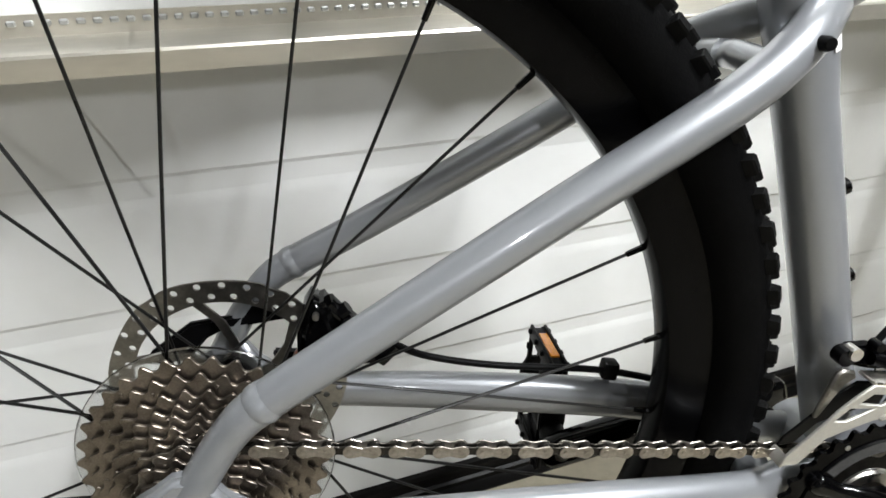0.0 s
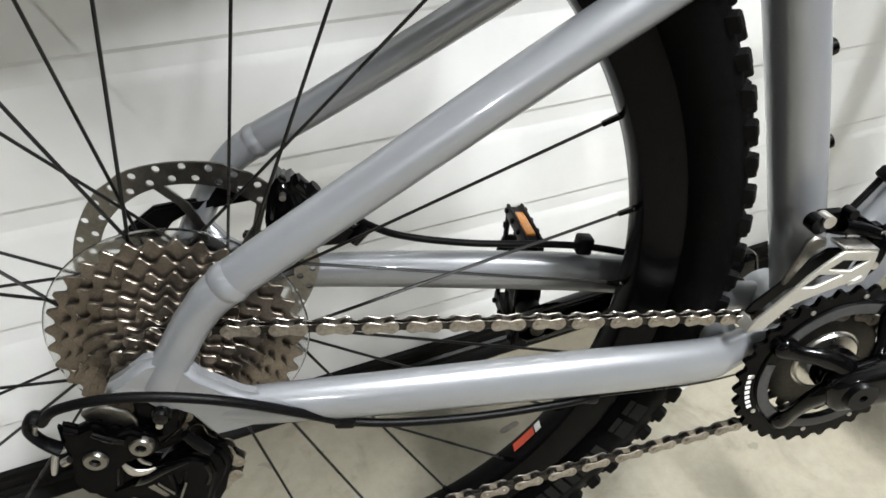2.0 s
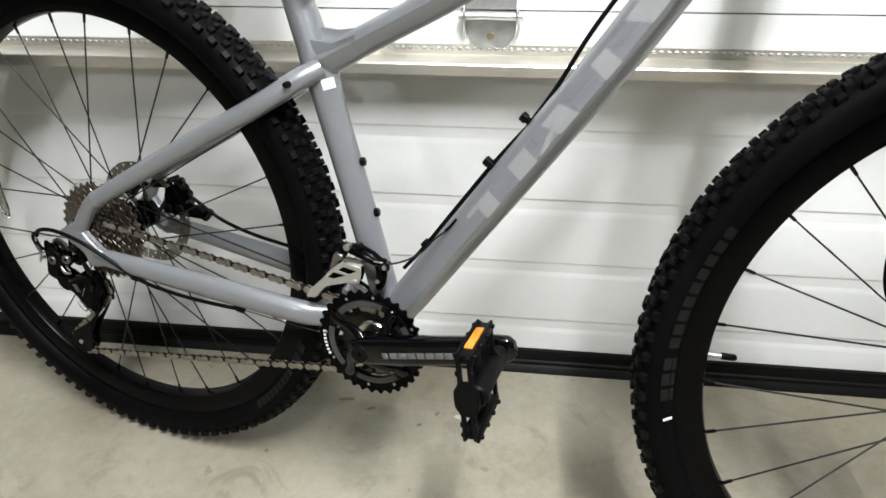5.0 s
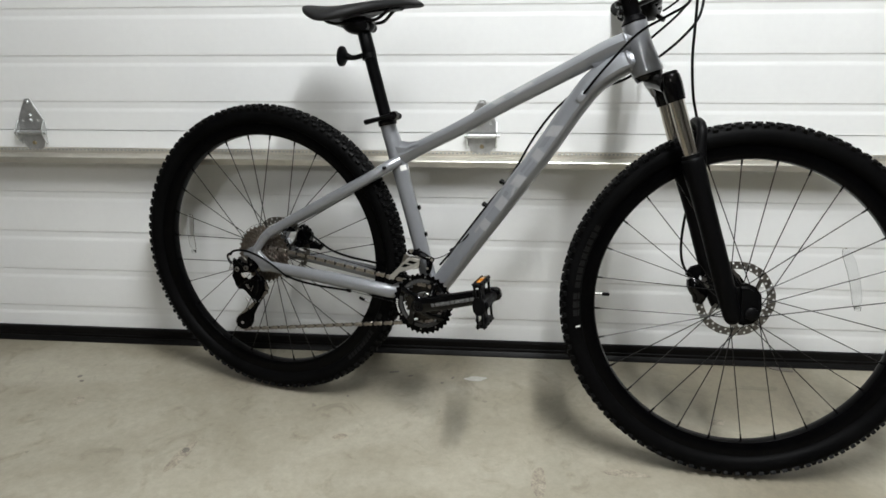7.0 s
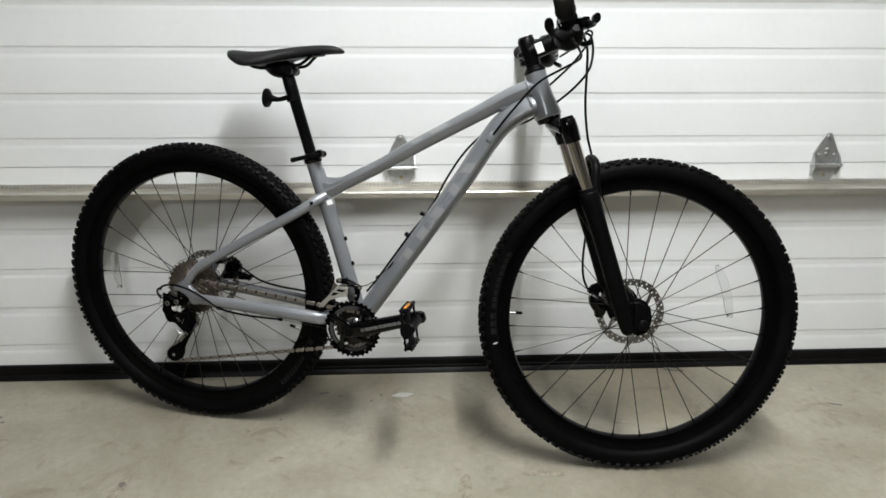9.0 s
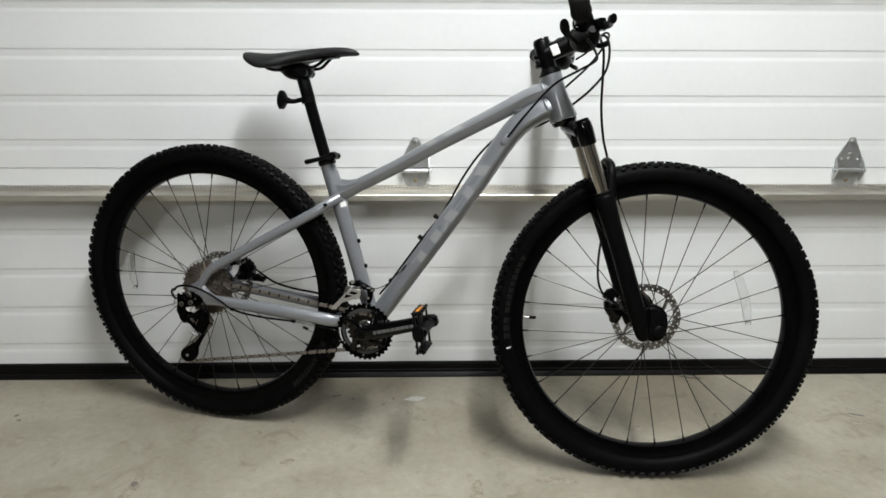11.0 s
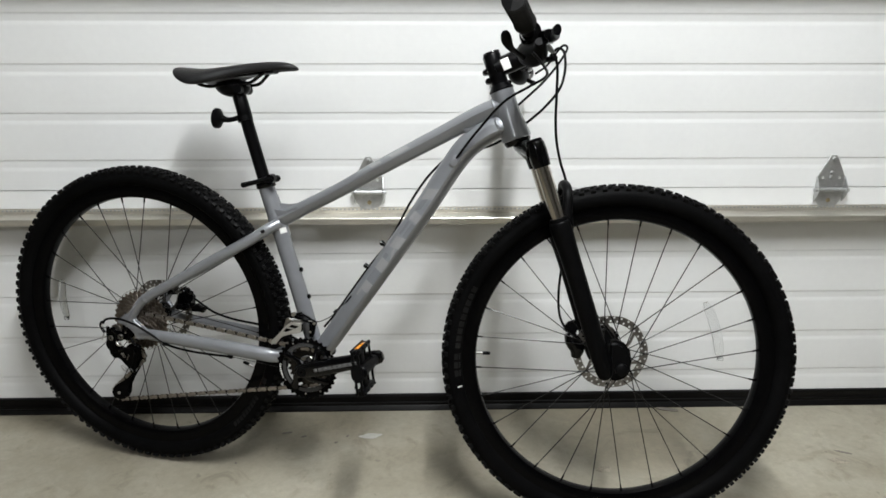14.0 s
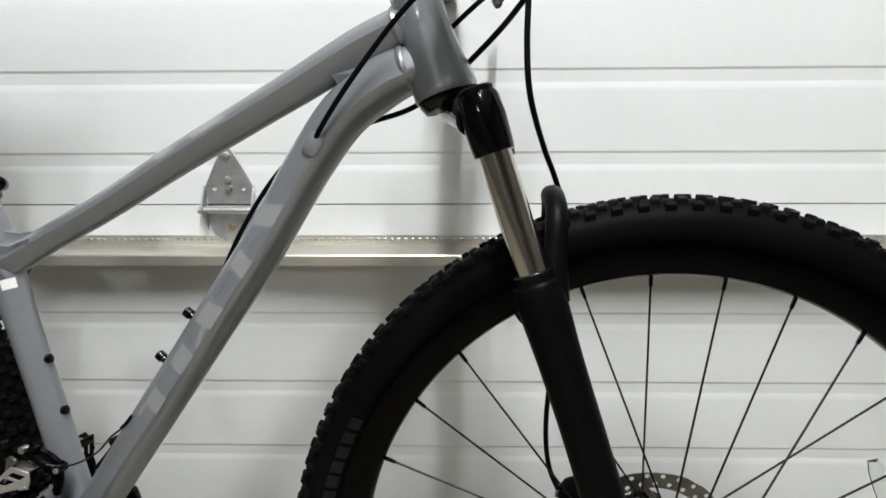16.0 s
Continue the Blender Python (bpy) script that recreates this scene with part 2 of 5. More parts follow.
def lathe(profile, seg=48, bm=None, axis="y", at=(0, 0, 0), closed=False):
    """Turns a profile of (along, radius) round an axis through at."""
    bm = bm or bmesh.new()
    rings = []
    for k in range(seg):
        c, s = math.cos(2 * math.pi * k / seg), math.sin(2 * math.pi * k / seg)
        ring = []
        for a, r in profile:
            p = {"y": (r * c, a, r * s), "x": (a, r * c, r * s), "z": (r * c, r * s, a)}[axis]
            ring.append((at[0] + p[0], at[1] + p[1], at[2] + p[2]))
        rings.append(ring)
    vs = [[bm.verts.new(p) for p in ring] for ring in rings]
    n = len(profile)
    for k in range(seg):
        a, b = vs[k], vs[(k + 1) % seg]
        for i in range(n if closed else n - 1):
            j = (i + 1) % n
            bm.faces.new((a[i], a[j], b[j], b[i]))
    if not closed:
        for i in (0, n - 1):
            if profile[i][1] > 1e-6:
                bm.faces.new([vs[k][i] for k in range(seg)])
    bmesh.ops.remove_doubles(bm, verts=bm.verts[:], dist=1e-6)
    return bm


def block(size, at=None, bevel=0.0015, bm=None, seg=2):
    """A box with rounded edges, at a pose."""
    made = bmesh.new()
    bmesh.ops.create_cube(made, size=1)
    bmesh.ops.scale(made, vec=size, verts=made.verts[:])
    if bevel:
        bmesh.ops.bevel(made, geom=made.edges[:], offset=min(bevel, 0.45 * min(size)), segments=seg, affect="EDGES", profile=0.5)
    made.transform(at or Matrix())
    return join(made, bm)


def join(made, bm):
    if bm is None:
        return made
    me = bpy.data.meshes.new("tmp")
    made.to_mesh(me)
    made.free()
    bm.from_mesh(me)
    bpy.data.meshes.remove(me)
    return bm


def plate(outline, thick, at=None, bevel=0.0008, bm=None, holes=(), slots=()):
    """A plate with the outline (x, z), its thickness along y; round holes (x, z, r) go through."""
    made = bmesh.new()
    outer = [made.verts.new((x, -thick / 2, z)) for x, z in outline]
    edges = [made.edges.new((outer[i], outer[(i + 1) % len(outer)])) for i in range(len(outer))]
    for hx, hz, hr in holes:
        ring = [made.verts.new((hx + hr * math.cos(2 * math.pi * k / 10), -thick / 2, hz + hr * math.sin(2 * math.pi * k / 10))) for k in range(10)]
        edges += [made.edges.new((ring[i], ring[(i + 1) % 10])) for i in range(10)]
    for pts in slots:
        ring = [made.verts.new((x, -thick / 2, z)) for x, z in pts]
        edges += [made.edges.new((ring[i], ring[(i + 1) % len(ring)])) for i in range(len(ring))]
    bmesh.ops.triangle_fill(made, use_beauty=True, use_dissolve=False, edges=edges)
    got = bmesh.ops.extrude_face_region(made, geom=made.faces[:])
    bmesh.ops.translate(made, vec=(0, thick, 0), verts=[v for v in got["geom"] if isinstance(v, bmesh.types.BMVert)])
    bmesh.ops.recalc_face_normals(made, faces=made.faces[:])
    if bevel:
        sharp = [e for e in made.edges if len(e.link_faces) == 2 and e.calc_face_angle(0) > 1.0]
        bmesh.ops.bevel(made, geom=sharp, offset=bevel, segments=3 if thick > 0.0045 else 1, affect="EDGES")
    made.transform(at or Matrix())
    return join(made, bm)


def extrude_x(profile, x0, x1, bm=None):
    """Pulls a closed profile of (y, z) along x."""
    bm = bm or bmesh.new()
    return loft(bm, [[(x, y, z) for y, z in profile] for x in (x0, x1)])


# ---- the garage round the bicycle ----
X0, X1, Y0 = -2.6, 2.7, -6.0
FLOOR = 0.006


def shell(name, size, centre, mat, label, category):
    ob = part(name, block(size, None, 0), mat, None, at=Matrix.Translation(centre))
    return tagged(ob, label=label, category=category, kind="structure")


def build_shell():
    w, d = X1 - X0, -Y0
    shell("floor", (w + 0.4, d + 0.6, 0.2), ((X0 + X1) / 2, Y0 / 2, FLOOR - 0.1), CONCRETE, "worn pale concrete garage floor with stains", "floor")
    shell("ceiling", (w + 0.4, d + 0.6, 0.2), ((X0 + X1) / 2, Y0 / 2, TOP + 0.1), CEIL, "plain off-white garage ceiling", "ceiling")
    # unseen walls, added to close the room and return little light
    shell("wall_west", (0.15, d, TOP), (X0 - 0.075, Y0 / 2, TOP / 2), DARK_WALL, "unseen garage side wall, dark to hold back bounced light", "wall")
    shell("wall_east", (0.15, d, TOP), (X1 + 0.075, Y0 / 2, TOP / 2), DARK_WALL, "unseen garage side wall, dark to hold back bounced light", "wall")
    shell("wall_south", (w, 0.15, TOP), ((X0 + X1) / 2, Y0 - 0.075, TOP / 2), DARK_WALL, "unseen garage rear wall, dark to hold back bounced light", "wall")
    shell("wall_north", (w, 0.15, TOP - 2.390), ((X0 + X1) / 2, 0.09, 2.390 + (TOP - 2.390) / 2), DARK_WALL, "unseen wall above the garage door, dark to hold back bounced light", "wall")


build_shell()

SEAMS = (0.051, 0.638, 1.222, 1.806, 2.390)
PITCH = 0.1165


def section_profile(z0, z1, grooves):
    front = [(0.0, z1 - 0.001)]
    for g in sorted(grooves, reverse=True):
        front += [(0.0, g), (0.0014, g - 0.0036), (0.0016, g - 0.0195), (0.0013, g - 0.0215), (0.0007, g - 0.0248), (0.0002, g - 0.0285), (0.0, g - 0.0315)]
    front += [(0.0, z0 + 0.001)]
    return front + [(0.045, z0 + 0.001), (0.045, z1 - 0.001)]


def build_door():
    door = tagged(new("garage_door"), "closed white steel sectional garage door seen from inside", "garage door", kind="structure")
    for i, (z0, z1) in enumerate(zip(SEAMS, SEAMS[1:])):
        first = 0.118 if i == 0 else z0 + 0.078
        grooves = [first + PITCH * k for k in range(5) if first + PITCH * k < z1 - 0.05]
        part("door_section", extrude_x(section_profile(z0, z1, grooves), X0, X1), DOOR, door, smooth=5)
        if i < 3:
            z = z1 - 0.063
            # reinforcing strut: flange on the door, shelf, turned-down lip
            prof = [(-0.0005, z + 0.016), (-0.0025, z + 0.016), (-0.0025, z + 0.0015), (-0.052, z - 0.001), (-0.0535, z - 0.003), (-0.0535, z - 0.017),
                    (-0.052, z - 0.017), (-0.052, z - 0.003), (-0.0005, z - 0.0005)]
            strut = part("strut", extrude_x(prof, X0 + 0.01, X1 - 0.01), ZINC, door, "bright zinc reinforcing strut", smooth=20)
            beads = bmesh.new()
            if i == 0:
                for k in range(300):
                    x = -1.5 + k * 0.0105
                    block((0.006, 0.003, 0.004), Matrix.Translation((x, -0.0035, z + 0.0105)), 0.001, beads, 1)
                tagged(part("knurling", beads, GALV, strut, smooth=20), kind="stuff")
    # rubber foot of the door
    prof = [(0.02, 0.051), (-0.006, 0.051), (-0.008, 0.046), (-0.006, 0.030), (-0.010, 0.028), (-0.010, 0.022), (-0.0085, 0.0205), (-0.0110, 0.0180), (-0.0165, 0.0090), (-0.0160, 0.0062), (0.03, 0.0062), (0.03, 0.051)]
    part("bottom_seal", extrude_x(prof, X0, X1), SEAL, door, "black rubber bottom seal", smooth=25)
    return door


garage_door = build_door()


def build_hinge(door, x):
    hinge = part("hinge", plate([(-0.034, 0.640), (-0.036, 0.665), (-0.024, 0.690), (-0.007, 0.722), (0.007, 0.722), (0.024, 0.690), (0.036, 0.665), (0.034, 0.640)], 0.003,
                                Matrix.Translation((x, -0.0025, 0)), 0.0006, holes=((-0.022, 0.664, 0.004), (0.022, 0.664, 0.004))), GALV, door, "galvanised steel door hinge")
    part("lower_leaf", plate([(-0.020, 0.587), (-0.030, 0.600), (-0.037, 0.618), (-0.037, 0.628), (0.037, 0.628), (0.037, 0.618), (0.030, 0.600), (0.020, 0.587)], 0.003, Matrix.Translation((x, -0.0035, 0)), 0.0006), GALV, hinge)
    for s in (-1, 1):
        part("knuckle_ear", plate([(0.0, 0.600), (0.012, 0.612), (0.020, 0.628), (0.018, 0.642), (0.010, 0.655), (0.0, 0.668)], 0.003, pose(x + s * 0.037, -0.003, 0, 0, 0, -90), 0.0006), GALV, hinge)
    part("pin", lathe([(-0.045, 0.0005), (-0.045, 0.005), (0.045, 0.005), (0.045, 0.0005)], 12, axis="x", at=(x, -0.014, 0.632)), GALV, hinge)
    for dx, z, m in ((0, 0.712, GALV), (0, 0.664, GALV), (0, 0.676, GALV), (0.0, 0.604, BRASS)):
        part("screw", lathe([(-0.0095, 0.0005), (-0.009, 0.0045), (-0.006, 0.006), (-0.004, 0.006), (-0.004, 0.0005)], 6 if m is GALV else 8, at=(x + dx, 0, z)), m, hinge)
    return hinge


for hx in (-1.23, -0.008, 1.19, 2.4, -2.42):
    build_hinge(garage_door, hx)

# ---- the bicycle; its own axes: x forward, y to its left, z up, from the rear axle ----
AX, AY, AZ = (0.97479, -0.22312, 0.0), (0.22176, 0.96884, -0.11036), (0.02462, 0.10758, 0.99389)
REAR = (-0.5223, -0.1970, 0.3704)
bicycle = tagged(new("mountain_bike"), "grey hardtail mountain bike leaning against the garage door", "bicycle")
bicycle.matrix_world = Matrix(((AX[0], AY[0], AZ[0], REAR[0]), (AX[1], AY[1], AZ[1], REAR[1]), (AX[2], AY[2], AZ[2], REAR[2]), (0, 0, 0, 1)))
HEAD = radians(70.2)
STEER_AT = Vector((0.8375, 0, 0.485))
STEER_AXIS = Vector((-math.cos(HEAD), 0, math.sin(HEAD)))
STEER = Matrix.Translation(STEER_AT) @ Matrix.Rotation(radians(7.85), 4, STEER_AXIS) @ Matrix.Translation(-STEER_AT)
FRONT = (1.0756, 0.0, -0.0071)
# the front wheel sits a touch askew in the dropouts
FRONT_AXLE = (1.0765, 0.0, -0.0068)
STEER_WHEEL = Matrix.Translation(STEER_AT) @ Matrix.Rotation(radians(9.05), 4, STEER_AXIS) @ Matrix.Translation(-STEER_AT)
# the rear wheel leans a little out of the frame's plane
REAR_LEAN = Matrix.Rotation(radians(2.9), 4, "X") @ Matrix.Rotation(radians(-1.1), 4, "Z")
BB = (0.422, 0.0, -0.067)


def b_part(name, bm, mat, parent=None, label="", smooth=40, steer=False):
    return part(name, bm, mat, parent or bicycle, label, STEER if steer and parent is None else None, smooth)


# frame; the down tube's line as x, z, radius
DOWN = [(0.424, -0.06, 0.022), (0.455, -0.018, 0.0225), (0.50, 0.047, 0.0228), (0.567, 0.143, 0.0230), (0.603, 0.195, 0.0230), (0.667, 0.287, 0.0230), (0.719, 0.370, 0.0235), (0.755, 0.418, 0.0245), (0.795, 0.448, 0.0245), (0.820, 0.459, 0.0220), (0.842, 0.466, 0.0160)]


def creased(points, n=30, shape=None):
    """A tube of points (x, z, radius) with flanks that lean out down to a crease."""
    rings = []
    pts = [np.array(p) for p in curve(points, 6)]
    for i, p in enumerate(pts):
        d = (pts[min(i + 1, len(pts) - 1)] - pts[max(i - 1, 0)])[:2]
        d /= np.linalg.norm(d)
        ring = []
        for k in range(n):
            f = k / (n // 2)
            s = -1 if f < 1 else 1
            up = math.cos(math.pi * (f if f < 1 else 2 - f))
            w = s * (shape or flank)(up) * p[2]
            ring.append((p[0] - d[1] * up * p[2], w, p[1] + d[0] * up * p[2]))
        rings.append(ring)
    return loft(bmesh.new(), rings)


def flank(up):
    """Half width of a creased tube at a height from -1 to 1."""
    return float(np.interp(up, (-1, -0.95, -0.82, -0.60, -0.44, -0.34, -0.10, 0.25, 0.58, 0.80, 0.93, 1), (0, 0.30, 0.58, 0.90, 1.08, 1.10, 1.06, 0.97, 0.80, 0.59, 0.36, 0)))


TOP_LINE = [(0.335, 0.2455, 0.0185), (0.362, 0.2585, 0.0170), (0.40, 0.2785, 0.0157), (0.483, 0.321, 0.0158), (0.5622, 0.366, 0.0165), (0.64, 0.408, 0.0172), (0.714, 0.4475, 0.018), (0.774, 0.480, 0.019), (0.83, 0.504, 0.019)]


def high_flank(up):
    """Half width of the top tube: its crease lies above the middle, the lower flank turns under."""
    return float(np.interp(up, (-1, -0.95, -0.80, -0.50, -0.15, 0.08, 0.20, 0.50, 0.80, 0.93, 1), (0, 0.30, 0.52, 0.76, 0.98, 1.08, 1.08, 0.90, 0.60, 0.37, 0)))


def build_frame():
    b_part("top_tube", creased(TOP_LINE, shape=high_flank), PAINT, smooth=32)
    down = b_part("down_tube", creased(DOWN), PAINT, smooth=32)
    b_part("seat_tube", tube([(0.428, 0, -0.06), (0.4037, 0, 0.022), (0.3804, 0, 0.10), (0.3490, 0, 0.20), (0.3173, 0, 0.30), (0.308, 0, 0.33)], 0.0177, 22, steps=6), PAINT)
    gus = b_part("seat_gusset", tube([(0.3525, 0, 0.190, 0.0173), (0.345, 0, 0.216, 0.0185), (0.336, 0, 0.245, 0.0196), (0.327, 0, 0.275, 0.0186), (0.319, 0, 0.300, 0.0173)], 0.02, 22), PAINT)
    b_part("gusset_bridge", plate([(0.312, 0.316), (0.328, 0.294), (0.340, 0.286), (0.362, 0.284), (0.388, 0.288), (0.410, 0.290), (0.400, 0.272), (0.345, 0.240), (0.322, 0.262)], 0.034, None, 0.013), PAINT, smooth=80)
    # head tube, flared at both ends
    d = np.array(STEER_AXIS)
    c = np.array(STEER_AT)
    prof = [(-0.0525, 0.0295), (-0.047, 0.0300), (-0.037, 0.0285), (-0.012, 0.0250), (0.012, 0.0225), (0.030, 0.0228), (0.042, 0.0238), (0.048, 0.0235)]
    b_part("head_tube", tube([(*(c + d * a), r) for a, r in prof], 0.024, 28, steps=3), PAINT)
    b_part("head_gusset", plate([(0.734, 0.4400), (0.750, 0.441), (0.780, 0.449), (0.815, 0.464), (0.815, 0.486), (0.780, 0.471), (0.748, 0.453)], 0.029, None, 0.012), PAINT, smooth=80)
    # weld beads where the tubes meet the head tube
    b_part("weld_bead", tube([(0.807, 0, 0.4950, 0.0188), (0.810, 0, 0.4962, 0.0203), (0.813, 0, 0.4975, 0.0188)], 0.02, 24, steps=2, squash=1.08), PAINT)
    b_part("weld_bead", tube([(0.816, 0, 0.4575, 0.0226), (0.819, 0, 0.4588, 0.0240), (0.822, 0, 0.4600, 0.0222)], 0.02, 24, steps=2, squash=1.06), PAINT)
    for s in (-1, 1):
        b_part("chain_stay", tube([(0.016, s * 0.0665, -0.0165, 0.0030), (0.021, s * 0.0665, -0.0170, 0.0080), (0.032, s * 0.066, -0.0180, 0.0115), (0.06, s * 0.066, -0.020, 0.0130), (0.125, s * 0.064, -0.0255, 0.0145), (0.226, s * 0.058, -0.0355, 0.0160), (0.29, s * 0.053, -0.043, 0.0160),
                                   (0.330, s * 0.047, -0.049, 0.0158), (0.352, s * 0.037, -0.053, 0.0150), (0.375, s * 0.028, -0.058, 0.014), (0.41, s * 0.026, -0.063, 0.014)], 0.015, 18, squash=0.75), PAINT)
        if s > 0:
            line = [(-0.004, 0.066, 0.018, 0.0098), (0.012, 0.067, 0.046, 0.0096), (0.030, 0.069, 0.0685, 0.0100), (0.050, 0.069, 0.082, 0.0108), (0.10, 0.066, 0.1078, 0.0108), (0.20, 0.058, 0.164, 0.0110), (0.28, 0.049, 0.2115, 0.0112), (0.312, 0.038, 0.229, 0.0116), (0.345, 0.012, 0.243, 0.012)]
            collar = [(0.046, 0.069, 0.0795, 0.0109), (0.049, 0.069, 0.0815, 0.0117), (0.053, 0.069, 0.0838, 0.0109)]
        else:
            line = [(-0.002, -0.066, 0.006, 0.0104), (0.012, -0.066, 0.028, 0.0099), (0.026, -0.066, 0.048, 0.0099), (0.044, -0.0655, 0.0645, 0.0107), (0.10, -0.0615, 0.0980, 0.0112), (0.20, -0.0525, 0.1555, 0.0119), (0.255, -0.0475, 0.1860, 0.0122), (0.287, -0.043, 0.2045, 0.0122), (0.308, -0.0375, 0.2180, 0.0122), (0.326, -0.029, 0.2310, 0.0122), (0.345, -0.012, 0.2430, 0.012)]
            collar = [(0.041, -0.0655, 0.0617, 0.0109), (0.0435, -0.0655, 0.0641, 0.0117), (0.0475, -0.0652, 0.0668, 0.0109)]
        b_part("seat_stay", tube(line, 0.011, 18), PAINT)
        b_part("stay_collar", tube(collar, 0.0118, 18, steps=3), PAINT)
        b_part("dropout", plate([(-0.031, 0.004), (-0.026, 0.0125), (-0.016, 0.0185), (-0.006, 0.026), (0.010, 0.028), (0.020, 0.012), (0.038, -0.003), (0.052, -0.010), (0.050, -0.028), (0.0285, -0.0320), (0.0190, -0.0335), (0.0100, -0.0160), (0.003, -0.0105), (-0.006, -0.0085), (-0.0150, 0.0020), (-0.024, 0.000)],
                                0.012, Matrix.Translation((0, s * 0.0675, 0)), 0.0036), PAINT, smooth=75)
    b_part("bottom_bracket_shell", lathe([(-0.037, 0.018), (-0.037, 0.0225), (0.037, 0.0225), (0.037, 0.018)], 28, at=BB), PAINT)
    b_part("stay_bridge", tube([(0.345, -0.04, -0.05), (0.352, 0, -0.048), (0.345, 0.04, -0.05)], 0.013, 12), PAINT)
    b_part("seat_stay_bridge", tube([(0.3, -0.04, 0.217), (0.302, 0, 0.219), (0.3, 0.04, 0.217)], 0.008, 12), PAINT)
    return down


down_tube = build_frame()


# wheels
def tread(name, parent, fine):
    """Knobs of the tyre, in staggered rows, joined."""
    rng = random.Random(7)
    verts, faces = [], []
    few, many = (96, 118) if not fine else (100, 124)
    g = 76 / few
    side_l, side_w = (14.0 * g, 7.5) if fine else (12.0 * g, 6.0)
    rows = ((-0.0245, 0.0485, side_l, side_w, 0.0, 38, few), (0.0245, 0.0485, side_l, side_w, 0.5, -38, few), (-0.0155, 0.0525, 10.5 * g, 8.0, 0.5, 18, few), (0.0155, 0.0525, 10.5 * g, 8.0, 0.0, -18, few), (-0.0060, 0.0548, 9.5 * g, 8.0, 0.15, 4, many), (0.0060, 0.0548, 9.5 * g, 8.0, 0.65, -4, many))
    for y, h, length, width, shift, tilt, n in rows:
        for k in range(n):
            a = 2 * math.pi * (k + shift) / n
            c, s = math.cos(a), math.sin(a)
            tc, ts = math.cos(radians(tilt)), math.sin(radians(tilt))
            base = len(verts)
            r0 = 0.302 + h
            for lift, shrink in ((-0.004, 1.0), (0.0016, 0.94), (0.0028, 0.78)):
                for i, j in ((-1, -1), (1, -1), (1, 1), (-1, 1)):
                    along = i * length / 2000 * shrink * (1 + 0.1 * rng.uniform(-1, 1))
                    across = j * width / 2000 * shrink
                    yy = y + across * tc + lift * (0.62 if y > 0.02 else -0.62 if y < -0.02 else 0.25 if y > 0.01 else -0.25 if y < -0.01 else 0)
                    r = r0 + lift * (0.8 if abs(y) > 0.02 else 1.0) + across * ts
                    verts.append((r * c - along * s, yy, r * s + along * c))
            b = base
            faces += [(b, b + 1, b + 5, b + 4), (b + 1, b + 2, b + 6, b + 5), (b + 2, b + 3, b + 7, b + 6), (b + 3, b, b + 4, b + 7), (b + 4, b + 5, b + 9, b + 8), (b + 5, b + 6, b + 10, b + 9), (b + 6, b + 7, b + 11, b + 10), (b + 7, b + 4, b + 8, b + 11), (b + 8, b + 9, b + 10, b + 11)]
    me = bpy.data.meshes.new(name)
    me.from_pydata(verts, [], faces)
    me.materials.append(KNOB)
    me.update()
    ob = part(name, me, KNOB, parent)
    return tagged(ob, kind="stuff")


def ring_arc(r0, r1, y, a0, a1, n=10, thick=0.0006):
    """A thin curved bar lying on the tyre's flank."""
    bm = bmesh.new()
    rings = []
    for k in range(n + 1):
        a = radians(a0 + (a1 - a0) * k / n)
        c, s = math.cos(a), math.sin(a)
        rings.append([(r0 * c, y[0], r0 * s), (r1 * c, y[1], r1 * s), (r1 * c, y[1] + thick * (1 if y[1] > 0 else -1), r1 * s), (r0 * c, y[0] + thick * (1 if y[0] > 0 else -1), r0 * s)])
    return loft(bm, rings)


